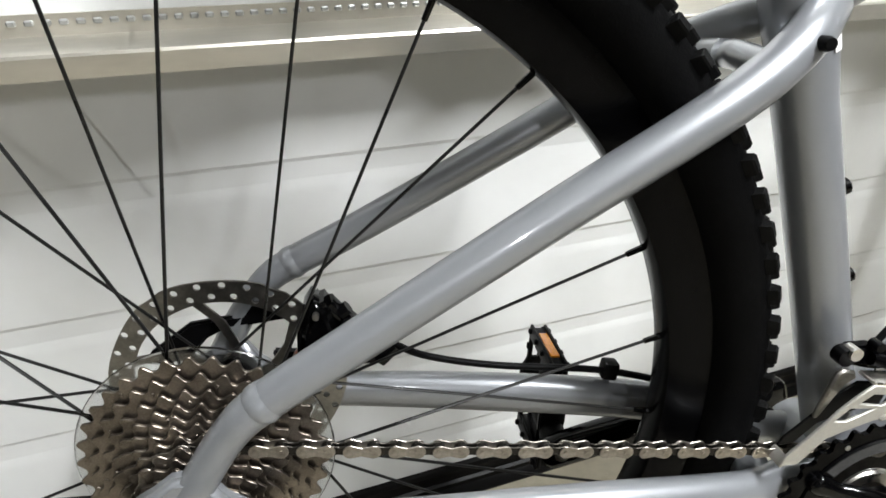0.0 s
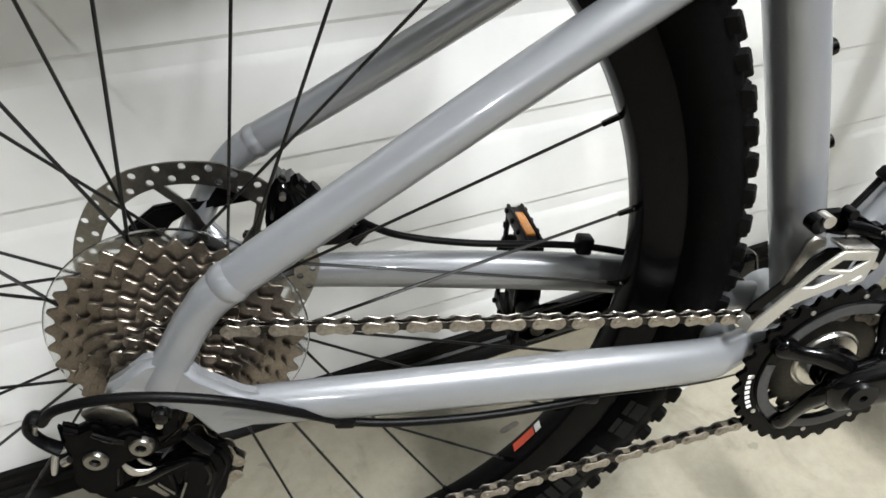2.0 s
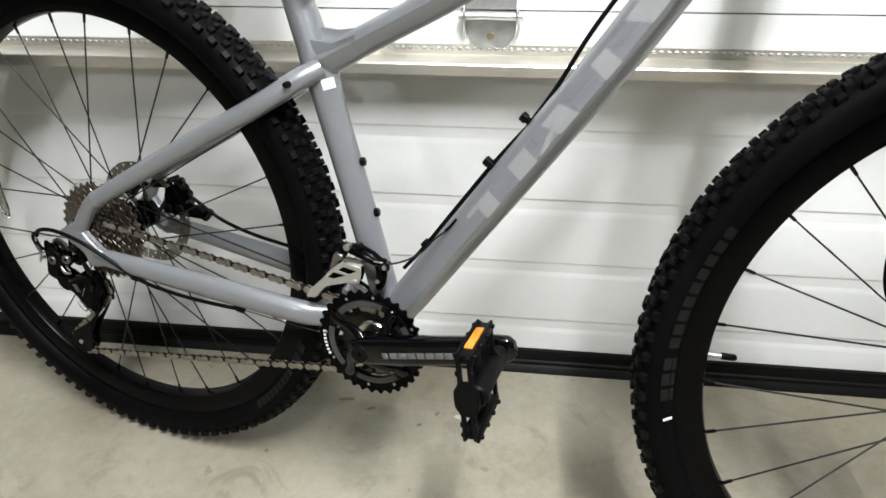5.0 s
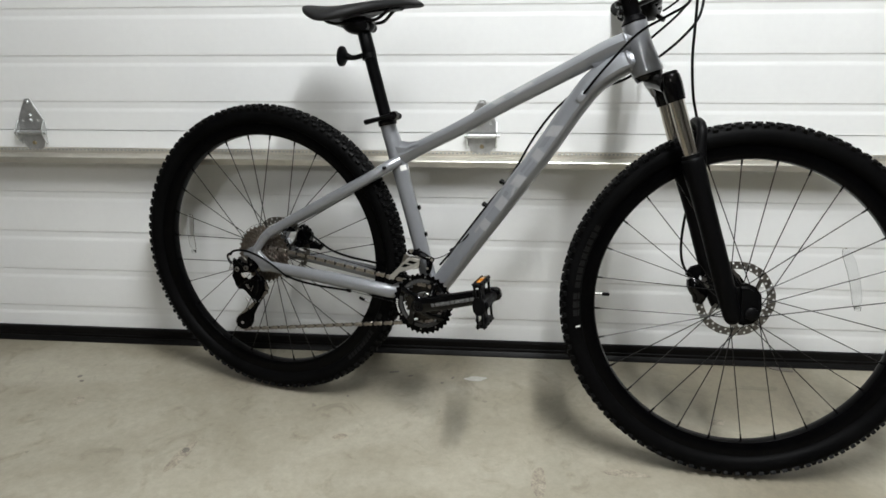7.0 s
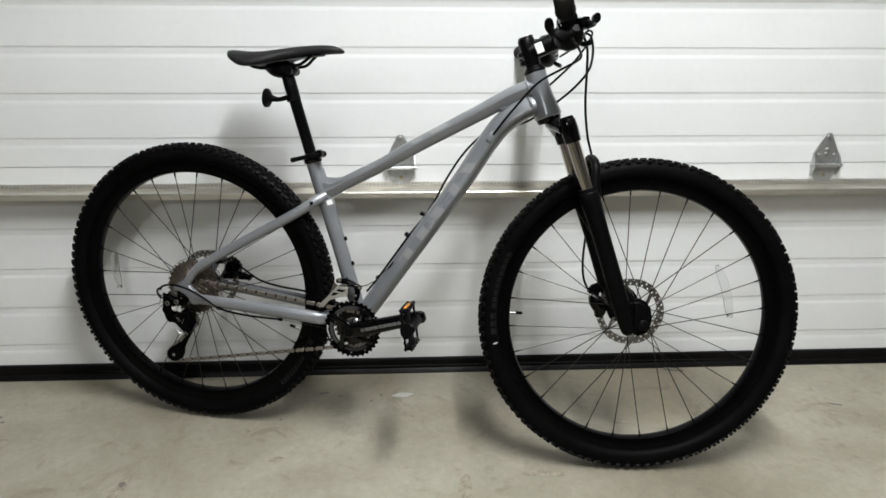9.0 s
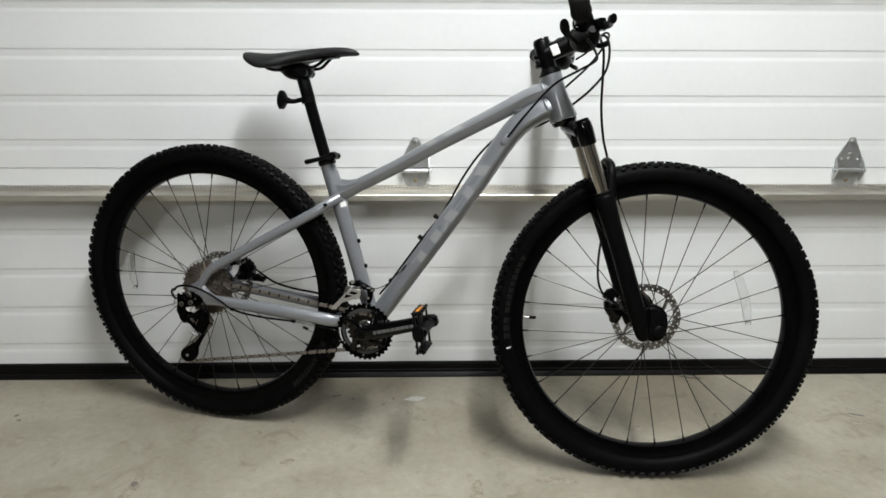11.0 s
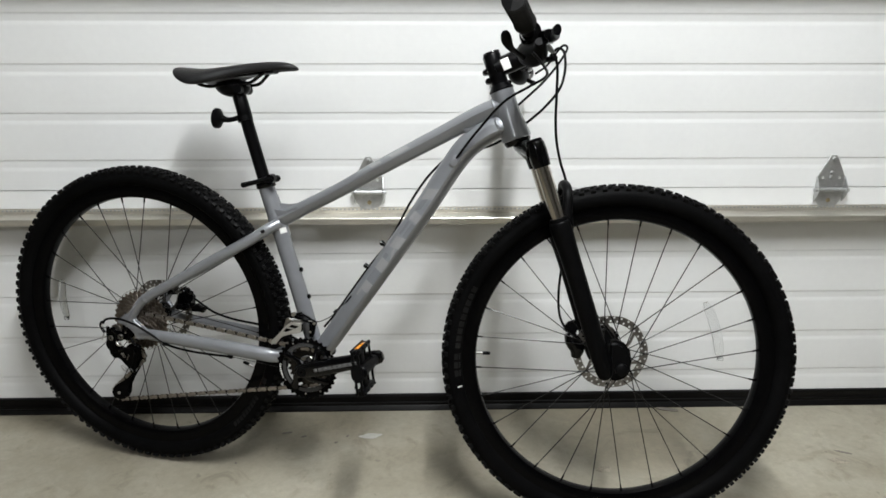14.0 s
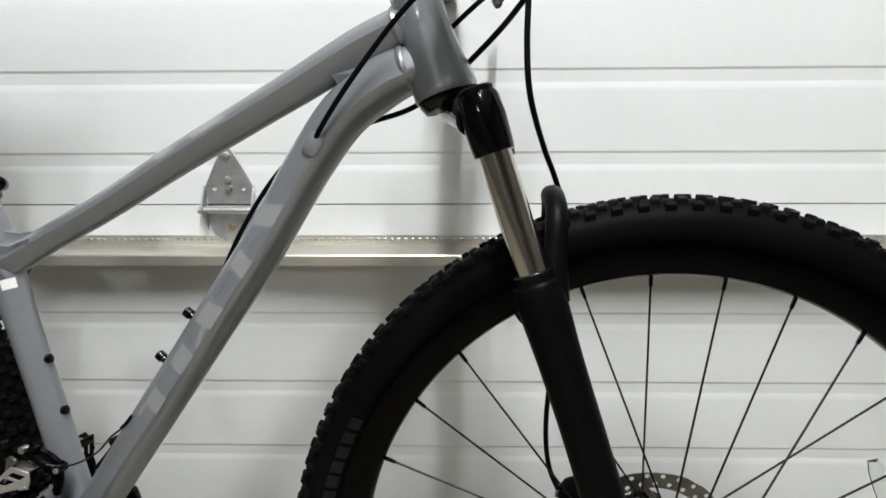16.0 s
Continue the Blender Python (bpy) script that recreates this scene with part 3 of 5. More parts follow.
def build_rotor(parent, radius, y):
    """A brake disc: scalloped rim with rows of round holes, six curved arms, lock ring."""
    made = bmesh.new()
    cols = 30
    rows = [radius * f for f in (0.788, 0.892, 0.992)]
    made_at = {}

    def corner(level, step):
        """A vertex of the grid; the outer edge has shallow waves."""
        step %= 2 * cols
        if (level, step) not in made_at:
            a = math.pi * step / cols + radians(2.4)
            r = rows[level]
            if level == 2:
                r += 0.0011 * math.cos(6 * a) - (0.0012 if step % 10 == 0 else 0)
            made_at[level, step] = made.verts.new((r * math.cos(a), -0.0009, r * math.sin(a)))
        return made_at[level, step]

    for row in range(2):
        for k in range(cols):
            s0 = 2 * k + row % 2
            rim = [corner(row, s0), corner(row, s0 + 1), corner(row, s0 + 2), corner(row + 1, s0 + 2), corner(row + 1, s0 + 1), corner(row + 1, s0)]
            a = math.pi * (s0 + 1) / cols + radians(2.4)
            mid = (rows[row] + rows[row + 1]) / 2
            c = Vector((mid * math.cos(a), -0.0009, mid * math.sin(a)))
            hole = [made.verts.new(c + (v.co - c).normalized() * 0.00245) for v in rim]
            extra = []
            for q in range(6):
                p = (hole[q].co + hole[(q + 1) % 6].co) / 2 - c
                extra.append(made.verts.new(c + p.normalized() * 0.00245))
            for q in range(6):
                n = (q + 1) % 6
                made.faces.new((rim[q], rim[n], extra[q], hole[q]))
                made.faces.new((rim[n], hole[n], extra[q]))
    bmesh.ops.recalc_face_normals(made, faces=made.faces[:])
    got = bmesh.ops.extrude_face_region(made, geom=made.faces[:])
    bmesh.ops.translate(made, vec=(0, 0.0018, 0), verts=[v for v in got["geom"] if isinstance(v, bmesh.types.BMVert)])
    made.transform(Matrix.Translation((0, y, 0)))
    rotor = part("brake_rotor", made, ROTOR, parent, "drilled steel brake disc", smooth=20)
    for k in range(6):
        a = radians(60 * k + 12)
        line = [(0.018, 0.0), (0.032, 0.10), (0.048, 0.32), (radius * 0.80, 0.52)]
        left_edge = [((r) * math.cos(a + t - 0.0035 / r), (r) * math.sin(a + t - 0.0035 / r)) for r, t in line]
        right_edge = [((r) * math.cos(a + t + 0.0035 / r), (r) * math.sin(a + t + 0.0035 / r)) for r, t in line]
        part("rotor_arm", plate(left_edge + right_edge[::-1], 0.0018, Matrix.Translation((0, y, 0)), 0), ROTOR, rotor)
    part("lock_ring", lathe([(y - 0.006, 0.012), (y - 0.006, 0.0215), (y + 0.005, 0.0215), (y + 0.007, 0.018), (y + 0.007, 0.010)], 30), BLACK, rotor)
    return rotor


def build_wheel(name, centre, phase, steer, half_left, half_right, flange, valve_angle, dish=0.0):
    """Rim with its tyre, tread, hub, spokes and nipples, disc, valve."""
    rim = bmesh.new()
    lathe([(y + dish, r) for y, r in ((-0.012, 0.2895), (-0.007, 0.2875), (0.007, 0.2875), (0.012, 0.2895), (0.0155, 0.300), (0.0155, 0.317), (0.0135, 0.3178), (0.0128, 0.309), (-0.0128, 0.309), (-0.0135, 0.3178), (-0.0155, 0.317), (-0.0155, 0.300))], 160, rim, closed=True)
    m = Matrix.Translation(centre)
    wheel = part(name, rim, RIM, bicycle, "black alloy rim", STEER_WHEEL @ m if steer else m @ REAR_LEAN)
    prof = [(-0.0132, 0.3155), (-0.0195, 0.3175), (-0.0248, 0.3235), (-0.0275, 0.3310), (-0.0272, 0.3385), (-0.0240, 0.3472), (-0.0160, 0.3532), (-0.0060, 0.3560), (0.0060, 0.3560), (0.0160, 0.3532), (0.0240, 0.3472), (0.0272, 0.3380), (0.0275, 0.3310), (0.0248, 0.3235), (0.0195, 0.3175), (0.0132, 0.3155), (0.0, 0.3125)]
    seat = Matrix.Translation((0, dish, 0))
    part("tyre", lathe(prof, 160, closed=True), RUBBER, wheel, "black rubber tyre with knobbly tread", seat, smooth=60)
    tread("tread", wheel, not steer).matrix_basis = seat
    hub = bmesh.new()
    lathe([(-half_right - 0.006, 0.010), (-half_right - 0.006, 0.016), (-half_right - 0.002, flange), (-half_right + 0.002, flange), (-half_right + 0.006, 0.016), (0, 0.0135), (half_left - 0.006, 0.016), (half_left - 0.002, flange), (half_left + 0.002, flange), (half_left + 0.008, 0.016), (0.050, 0.012)], 36, hub)
    part("hub", hub, BLACK, wheel)
    for k in range(28):
        side = 1 if k % 2 else -1
        lead = 1 if (k // 2) % 2 else -1
        a = radians(phase + 360 / 28 * k)
        b = a + lead * radians(72)
        y = half_left if side > 0 else -half_right
        p0 = Vector((flange * 0.88 * math.cos(b), y + side * lead * 0.0012, flange * 0.88 * math.sin(b)))
        p1 = Vector((0.2885 * math.cos(a), dish + side * 0.002, 0.2885 * math.sin(a)))
        p2 = p1 + (p0 - p1).normalized() * 0.012
        spoke = part("spoke", tube([tuple(p0), tuple(p1)], 0.00105, 6, steps=0), SPOKE, wheel)
        part("nipple", tube([(*p1, 0.0021), (*p2, 0.0018)], 0.002, 6, steps=0), BLACK, spoke)
    v = radians(valve_angle)
    c, s = math.cos(v), math.sin(v)
    valve = part("valve", tube([(0.290 * c, 0, 0.290 * s, 0.003), (0.2725 * c, 0, 0.2725 * s, 0.003)], 0.003, 10, steps=0), ALLOY, wheel, "silver valve stem")
    part("valve_cap", tube([(0.2735 * c, 0, 0.2735 * s, 0.0038), (0.260 * c, 0, 0.260 * s, 0.0036), (0.258 * c, 0, 0.258 * s, 0.002)], 0.0036, 10, steps=0), PLASTIC, valve, "black valve cap")
    return wheel


rear_wheel = build_wheel("rear_wheel", (-0.0011, 0, -0.002), 9.62, False, 0.034, 0.022, 0.0235, -19.7, dish=0.0069)
front_wheel = build_wheel("front_wheel", FRONT_AXLE, 6.02, True, 0.024, 0.036, 0.0225, 180)
build_rotor(rear_wheel, 0.080, 0.0555)
build_rotor(front_wheel, 0.080, 0.050)


# fork, stem, handlebar
def on_axis(a, x=0.0, y=0.0):
    """A point a metres up the steering axis, x forward of it, y to the left."""
    fwd = Vector((math.sin(HEAD), 0, math.cos(HEAD)))
    return tuple(STEER_AT + STEER_AXIS * a + fwd * x + Vector((0, y, 0)))


def build_fork():
    crown = bmesh.new()
    tube([on_axis(-0.088, 0.020, -0.064), on_axis(-0.078, 0.014, -0.04), on_axis(-0.066, 0.004, 0), on_axis(-0.078, 0.014, 0.04), on_axis(-0.088, 0.020, 0.064)], 0.0165, 16, crown, side=tuple(STEER_AXIS), squash=0.9)
    tube([(*on_axis(-0.064), 0.024), (*on_axis(-0.057), 0.0275), (*on_axis(-0.053), 0.0275)], 0.027, 24, crown, steps=0)
    fork = b_part("fork", crown, BLACK, None, "black suspension fork with chrome stanchions", steer=True)
    o = 0.0265
    for s in (-1, 1):
        y = s * 0.064
        part("crown_sleeve", tube([(*on_axis(-0.070, o, y), 0.0160), (*on_axis(-0.074, o, y), 0.0178), (*on_axis(-0.090, o, y), 0.0188), (*on_axis(-0.112, o, y), 0.0178), (*on_axis(-0.1195, o, y), 0.0170)], 0.018, 24, steps=0), BLACK, fork)
        part("top_cap", tube([(*on_axis(-0.072, o, y), 0.0155), (*on_axis(-0.066, o, y), 0.0155), (*on_axis(-0.064, o, y), 0.012)], 0.016, 10, steps=0), PLASTIC, fork)
        part("stanchion", tube([on_axis(-0.105, o, y), on_axis(-0.236, o, y)], 0.0140, 28, steps=0), CHROME, fork, "polished chrome stanchion")
        part("wiper_seal", tube([(*on_axis(-0.2215, o, y), 0.0150), (*on_axis(-0.2225, o, y), 0.0172), (*on_axis(-0.2315, o, y), 0.0172)], 0.017, 24, steps=0), PLASTIC, fork)
        part("lower_leg", tube([(*on_axis(-0.2295, o, y), 0.0190), (*on_axis(-0.236, o, y), 0.0208), (*on_axis(-0.262, o, y), 0.0208), (*on_axis(-0.30, o, y), 0.0192), (*on_axis(-0.36, o, y), 0.0185), (*on_axis(-0.44, o - 0.001, y), 0.0186),
                                (*on_axis(-0.510, o - 0.002, y), 0.0178), (*on_axis(-0.546, o - 0.003, y), 0.0150), (*on_axis(-0.556, o - 0.003, y), 0.009)], 0.018, 22), GREYLEG, fork)
        part("fork_dropout", plate([(1.046, 0.046), (1.064, 0.049), (1.080, 0.043), (1.0905, 0.030), (1.0945, 0.007), (1.0925, -0.014), (1.083, -0.027), (1.066, -0.033), (1.050, -0.030)], 0.026, Matrix.Translation((0, s * 0.060, 0)), 0.0075), GREYLEG, fork)
        part("axle_cap", lathe([(s * 0.066, 0.013), (s * 0.078, 0.0125), (s * 0.080, 0.010), (s * 0.080, 0.001)], 18, at=(FRONT[0] - 0.001, 0, FRONT[2])), PLASTIC, fork)
        part("foot_nut", tube([(*on_axis(-0.554, o - 0.003, y), 0.0065), (*on_axis(-0.561, o - 0.003, y), 0.006)], 0.006, 6, steps=0), ALLOY, fork)
    arch = bmesh.new()
    pts = [(0.957, -0.060, 0.262, 0.0100), (0.956, -0.058, 0.300, 0.0080), (0.956, -0.049, 0.334, 0.0076), (0.954, -0.020, 0.3480, 0.0078), (0.954, 0.020, 0.3480, 0.0078), (0.956, 0.049, 0.334, 0.0076), (0.956, 0.058, 0.300, 0.0080), (0.957, 0.060, 0.262, 0.0100)]
    tube(pts, 0.01, 14, arch, side=(1, 0, 0.0), squash=1.25)
    part("fork_arch", arch, GREYLEG, fork)
    return fork


fork = build_fork()


def build_cockpit():
    sp = bmesh.new()
    lathe([(0, 0.0), (0, 0.0245), (0.003, 0.0248), (0.012, 0.0185), (0.0145, 0.0165), (0.0145, 0.0)], 26, sp, "z")
    sp.transform(Matrix.Translation(on_axis(0.047)) @ pose(0, 0, 0, 0, -(90 - math.degrees(HEAD)), 0))
    headset = b_part("headset_spacer", sp, SATIN, steer=True)
    body = bmesh.new()
    tube([(*on_axis(0.058, 0.001), 0.0158), (*on_axis(0.063, 0.001), 0.0166), (*on_axis(0.084, 0.001), 0.0168), (*on_axis(0.088, 0.001), 0.0182), (*on_axis(0.118, 0.001), 0.0182), (*on_axis(0.121, 0.001), 0.0168)], 0.018, 24, body, steps=0)
    tube([(*on_axis(0.092, 0.0), 0.0195), (*on_axis(0.094, 0.032), 0.0190), (*on_axis(0.098, 0.066), 0.0200)], 0.019, 20, body)
    lathe([(-0.023, 0.014), (-0.024, 0.021), (-0.022, 0.0225), (0.022, 0.0225), (0.024, 0.021), (0.023, 0.014)], 22, body, at=on_axis(0.099, 0.074))
    stem = b_part("stem", body, SATIN, None, "black alloy stem", steer=True)
    for a in (0.073, 0.091):
        part("stem_bolt", tube([on_axis(a, -0.014, -0.010), on_axis(a, -0.0205, -0.008), on_axis(a, -0.0205, 0.008), on_axis(a, -0.014, 0.010)], 0.0052, 10), BLACK, stem)
    part("stem_sticker", block((0.016, 0.0006, 0.022), Matrix.Translation(on_axis(0.092, 0.022, -0.0192)) @ pose(0, 0, 0, 0, -24, 0), 0.0002), WHITE, stem, "white paper sticker")
    part("stem_cap", lathe([(0, 0.0), (0, 0.0175), (0.003, 0.0165), (0.0035, 0)], 22, axis="z"), BLACK, stem, at=Matrix.Translation(on_axis(0.122, 0.002)) @ pose(0, 0, 0, 0, -(90 - math.degrees(HEAD)), 0))
    cx, _, cz = on_axis(0.099, 0.074)
    bar_pts = [(cx - 0.045, -0.345, cz + 0.0145), (cx - 0.0255, -0.24, cz + 0.011), (cx - 0.006, -0.11, cz + 0.006), (cx, -0.04, cz), (cx, 0.04, cz), (cx - 0.013, 0.11, cz + 0.006), (cx - 0.0385, 0.22, cz + 0.011), (cx - 0.065, 0.316, cz + 0.0145)]
    bar = b_part("handlebar", tube([(*p, 0.0155 if abs(p[1]) < 0.05 else 0.0135 if abs(p[1]) < 0.15 else 0.0112) for p in bar_pts], 0.0125, 18), SATIN, None, "black riser handlebar", steer=True)
    return bar, cx, cz


handlebar, CX, CZ = build_cockpit()


def build_controls():
    for s in (-1, 1):
        y0, y1, xa, xb = (-0.355, -0.225, CX - 0.0468, CX - 0.0228) if s < 0 else (0.326, 0.196, CX - 0.0678, CX - 0.0325)
        g = [(xa + (xb - xa) * f, y0 + (y1 - y0) * f, CZ + 0.0147 - 0.0043 * f, r) for f, r in ((0.0, 0.0165), (0.015, 0.0178), (0.15, 0.0172), (0.8, 0.0165), (0.97, 0.0165), (1.0, 0.0195))]
        grip = part("grip", tube(g, 0.0165, 18, steps=3), GRIP, bicycle, "black rubber grip", STEER)
        ribs = bmesh.new()
        for k in range(14):
            f = (k + 1) / 15
            y = y0 + (y1 - y0) * f
            x = xa + (xb - xa) * f
            z = CZ + 0.0147 - 0.0043 * f
            tube([(x, y - 0.0012, z, 0.0168), (x, y, z, 0.0181), (x, y + 0.0012, z, 0.0168)], 0.018, 16, ribs, steps=0)
        part("grip_rib", ribs, GRIP, grip)
        part("end_plug", lathe([(y0 - s * 0.0005, 0.0), (y0 - s * 0.0015, 0.012), (y0, 0.0165)], 18, at=(xa, 0, CZ + 0.0147)), PLASTIC, grip)
        # brake lever: clamp, reservoir body, blade
        yc = s * 0.165 if s < 0 else 0.150
        xb, zb = CX - (0.009 if s < 0 else 0.021), CZ + 0.007
        clamp = bmesh.new()
        lathe([(yc - 0.007, 0.012), (yc - 0.007, 0.0175), (yc + 0.007, 0.0175), (yc + 0.007, 0.012)], 18, clamp, at=(xb, 0, zb))
        lathe([(yc - s * 0.028 - 0.006, 0.012), (yc - s * 0.028 - 0.006, 0.0185), (yc - s * 0.028 + 0.006, 0.0185), (yc - s * 0.028 + 0.006, 0.012)], 18, clamp, at=(xb, 0, zb))
        brake = part("brake_lever", clamp, BLACK, bicycle, "black hydraulic brake lever", STEER)
        part("reservoir", tube([(xb + 0.010, yc - s * 0.03, zb - 0.002, 0.009), (xb + 0.020, yc - s * 0.012, zb - 0.008, 0.0130), (xb + 0.026, yc + s * 0.014, zb - 0.010, 0.0120), (xb + 0.028, yc + s * 0.034, zb - 0.010, 0.009)], 0.012, 14), BLACK, brake)
        part("blade", tube([(xb + 0.028, yc + s * 0.022, zb - 0.012, 0.008), (xb + 0.036, yc + s * 0.040, zb - 0.016, 0.0058), (xb + 0.038, yc + s * 0.075, zb - 0.019, 0.0050), (xb + 0.032, yc + s * 0.105, zb - 0.019, 0.0058), (xb + 0.034, yc + s * 0.120, zb - 0.020, 0.0066)], 0.006, 12, squash=1.3, side=(0, 0, 1)), SATIN, brake)
        part("pivot", lathe([(-0.011, 0.001), (-0.011, 0.007), (0.011, 0.007), (0.011, 0.001)], 12, axis="z", at=(xb + 0.030, yc + s * 0.026, zb - 0.012)), BLACK, brake)
        part("hose_boot", tube([(xb + 0.016, yc - s * 0.022, zb - 0.004, 0.0075), (xb + 0.026, yc - s * 0.050, zb - 0.009, 0.0068), (xb + 0.040, yc - s * 0.080, zb - 0.0125, 0.0055), (xb + 0.0475, yc - s * 0.101, zb - 0.0145, 0.0040)], 0.006, 12), BOOT, brake, "grey rubber hose boot")
        # shifter: pod under the bar, two paddles
        pod = bmesh.new()
        tube([(xb - 0.008, yc - s * 0.046, zb - 0.018, 0.013), (xb + 0.000, yc - s * 0.032, zb - 0.030, 0.0215 if s < 0 else 0.018), (xb + 0.010, yc - s * 0.010, zb - 0.034, 0.0215 if s < 0 else 0.018), (xb + 0.016, yc + s * 0.012, zb - 0.028, 0.014), (xb + 0.014, yc + s * 0.026, zb - 0.020, 0.008)], 0.019, 16, pod)
        shifter = part("shifter", pod, PLASTIC, bicycle, "black trigger shifter", STEER)
        part("thumb_paddle", tube([(xb - 0.010, yc + s * 0.002, zb - 0.044, 0.0050), (xb - 0.024, yc + s * 0.034, zb - 0.040, 0.0042), (xb - 0.034, yc + s * 0.056, zb - 0.037, 0.0058), (xb - 0.0415, yc + s * 0.070, zb - 0.0285, 0.0088), (xb - 0.0445, yc + s * 0.077, zb - 0.0190, 0.0076), (xb - 0.0455, yc + s * 0.080, zb - 0.0145, 0.0036)], 0.006, 14, squash=0.5), PLASTIC, shifter)
        part("trigger_paddle", tube([(xb + 0.014, yc - s * 0.02, zb - 0.036, 0.004), (xb + 0.034, yc - s * 0.008, zb - 0.044, 0.005), (xb + 0.042, yc + s * 0.012, zb - 0.044, 0.0055)], 0.005, 10), PLASTIC, shifter)
        part("barrel_adjuster", tube([(xb + 0.010, yc - s * 0.052, zb - 0.022, 0.006), (xb + 0.018, yc - s * 0.072, zb - 0.020, 0.0055), (xb + 0.022, yc - s * 0.082, zb - 0.019, 0.003)], 0.005, 10, steps=0), PLASTIC, shifter)


build_controls()


# seat post, clamp, saddle, rear reflector
def build_seat():
    post = b_part("seatpost", tube([(0.320, 0, 0.29, 0.0137), (0.2665, 0, 0.468, 0.0137), (0.2650, 0, 0.473, 0.0152), (0.2535, 0, 0.512, 0.0150), (0.2500, 0, 0.522, 0.013)], 0.0137, 22, steps=0), SATIN, None, "black alloy seatpost")
    head = bmesh.new()
    tube([(0.205, 0, 0.535, 0.010), (0.222, 0, 0.531, 0.017), (0.245, 0, 0.531, 0.020), (0.262, 0, 0.533, 0.017), (0.272, 0, 0.540, 0.009)], 0.016, 16, head, squash=1.35)
    lathe([(-0.026, 0.004), (-0.026, 0.010), (0.026, 0.010), (0.026, 0.004)], 16, head, at=(0.262, 0, 0.528))
    part("saddle_clamp", head, SATIN, post)
    for x in (0.224, 0.262):
        part("clamp_bolt", tube([(x, 0, 0.515), (x, 0, 0.545)], 0.0035, 8, steps=0), BLACK, post)
    collar = bmesh.new()
    tube([(0.3115, 0, 0.318, 0.0195), (0.311, 0, 0.320, 0.0212), (0.3075, 0, 0.333, 0.0212), (0.307, 0, 0.335, 0.0195)], 0.021, 24, collar, steps=0)
    tube([(0.328, -0.012, 0.337), (0.336, 0.0, 0.3395), (0.328, 0.012, 0.337)], 0.0075, 12, collar)
    clamp = b_part("seat_clamp", collar, BLACK, None, "black quick-release seat clamp")
    part("lever", tube([(0.334, -0.020, 0.340, 0.0085), (0.318, -0.026, 0.337, 0.0055), (0.296, -0.027, 0.331, 0.0052), (0.276, -0.024, 0.326, 0.0058), (0.268, -0.022, 0.324, 0.0062)], 0.006, 12, squash=1.4), SATIN, clamp)
    part("knob", lathe([(-0.030, 0.001), (-0.030, 0.009), (-0.018, 0.010), (-0.016, 0.004)], 16, at=(0.335, 0, 0.341)), BLACK, clamp)
    # saddle: sections along x of (x, half width, top, bottom)
    sec = [(0.118, 0.010, 0.5705, 0.5665), (0.1215, 0.034, 0.5725, 0.560), (0.132, 0.055, 0.573, 0.549), (0.150, 0.067, 0.572, 0.538), (0.172, 0.071, 0.571, 0.5315), (0.200, 0.066, 0.5715, 0.5330), (0.230, 0.053, 0.5750, 0.5395), (0.258, 0.040, 0.5785, 0.5475), (0.292, 0.029, 0.5825, 0.5550),
           (0.330, 0.0235, 0.5850, 0.5605), (0.358, 0.021, 0.5845, 0.5630), (0.374, 0.0175, 0.5815, 0.5640), (0.3835, 0.012, 0.5775, 0.5660), (0.3885, 0.006, 0.5735, 0.5685), (0.3900, 0.002, 0.5718, 0.5705)]
    rings = []
    for x, hw, top, bot in (tuple(q) for q in curve(sec, 4)):
        ring = []
        for k in range(24):
            a = 2 * math.pi * k / 24
            c, s = math.cos(a), math.sin(a)
            yy = hw * math.copysign(abs(c) ** 0.8, c)
            droop = 0.35 * (top - bot) * (abs(yy) / 0.071) ** 2
            mid = (top + bot) / 2 - droop * 0.5
            h = (top - bot) / 2
            z = mid + h * math.copysign(abs(s) ** (0.75 if s > 0 else 0.5), s) - (droop * 0.5 if s > 0 else 0) + (min(0.012, 0.45 * (top - bot)) * (1 - abs(c)) if s < 0 else 0)
            ring.append((x, yy, z))
        rings.append(ring)
    saddle = b_part("saddle", loft(bmesh.new(), rings), VINYL, None, "black padded saddle with a matt cover", smooth=60)
    for s in (-1, 1):
        part("saddle_rail", tube([(0.165, s * 0.040, 0.552), (0.178, s * 0.036, 0.537), (0.195, s * 0.024, 0.532), (0.220, s * 0.022, 0.534), (0.265, s * 0.022, 0.537), (0.290, s * 0.020, 0.541), (0.310, s * 0.014, 0.556), (0.330, s * 0.010, 0.572)], 0.0036, 10), BLACK, saddle)
    part("saddle_base", plate([(0.16, 0.544), (0.34, 0.562), (0.34, 0.570), (0.16, 0.552)], 0.03, None, 0.002), PLASTIC, saddle)
    # reflector behind the post
    br = bmesh.new()
    tube([(0.2665, 0, 0.461, 0.0165), (0.2635, 0, 0.4715, 0.0165)], 0.0165, 18, br, steps=0)
    tube([(0.252, 0, 0.4685, 0.006), (0.228, 0, 0.463, 0.0055), (0.212, 0, 0.4655, 0.008)], 0.006, 12, br)
    mount = b_part("rear_reflector", br, PLASTIC, None, "dark red round reflector on a black bracket")
    cup = lathe([(-0.004, 0.0), (-0.004, 0.010), (0.004, 0.0215), (0.010, 0.0222), (0.010, 0.0)], 24, axis="x")
    m = Matrix.Translation((0.206, 0, 0.4655)) @ pose(0, 0, 0, 0, -4, 180)
    cup.transform(m)
    part("housing", cup, PLASTIC, mount)
    lens = lathe([(0.0085, 0.0), (0.0125, 0.001), (0.0120, 0.012), (0.0085, 0.0205)], 24, axis="x")
    lens.transform(m)
    part("lens", lens, REDLENS, mount, "red lens")


build_seat()


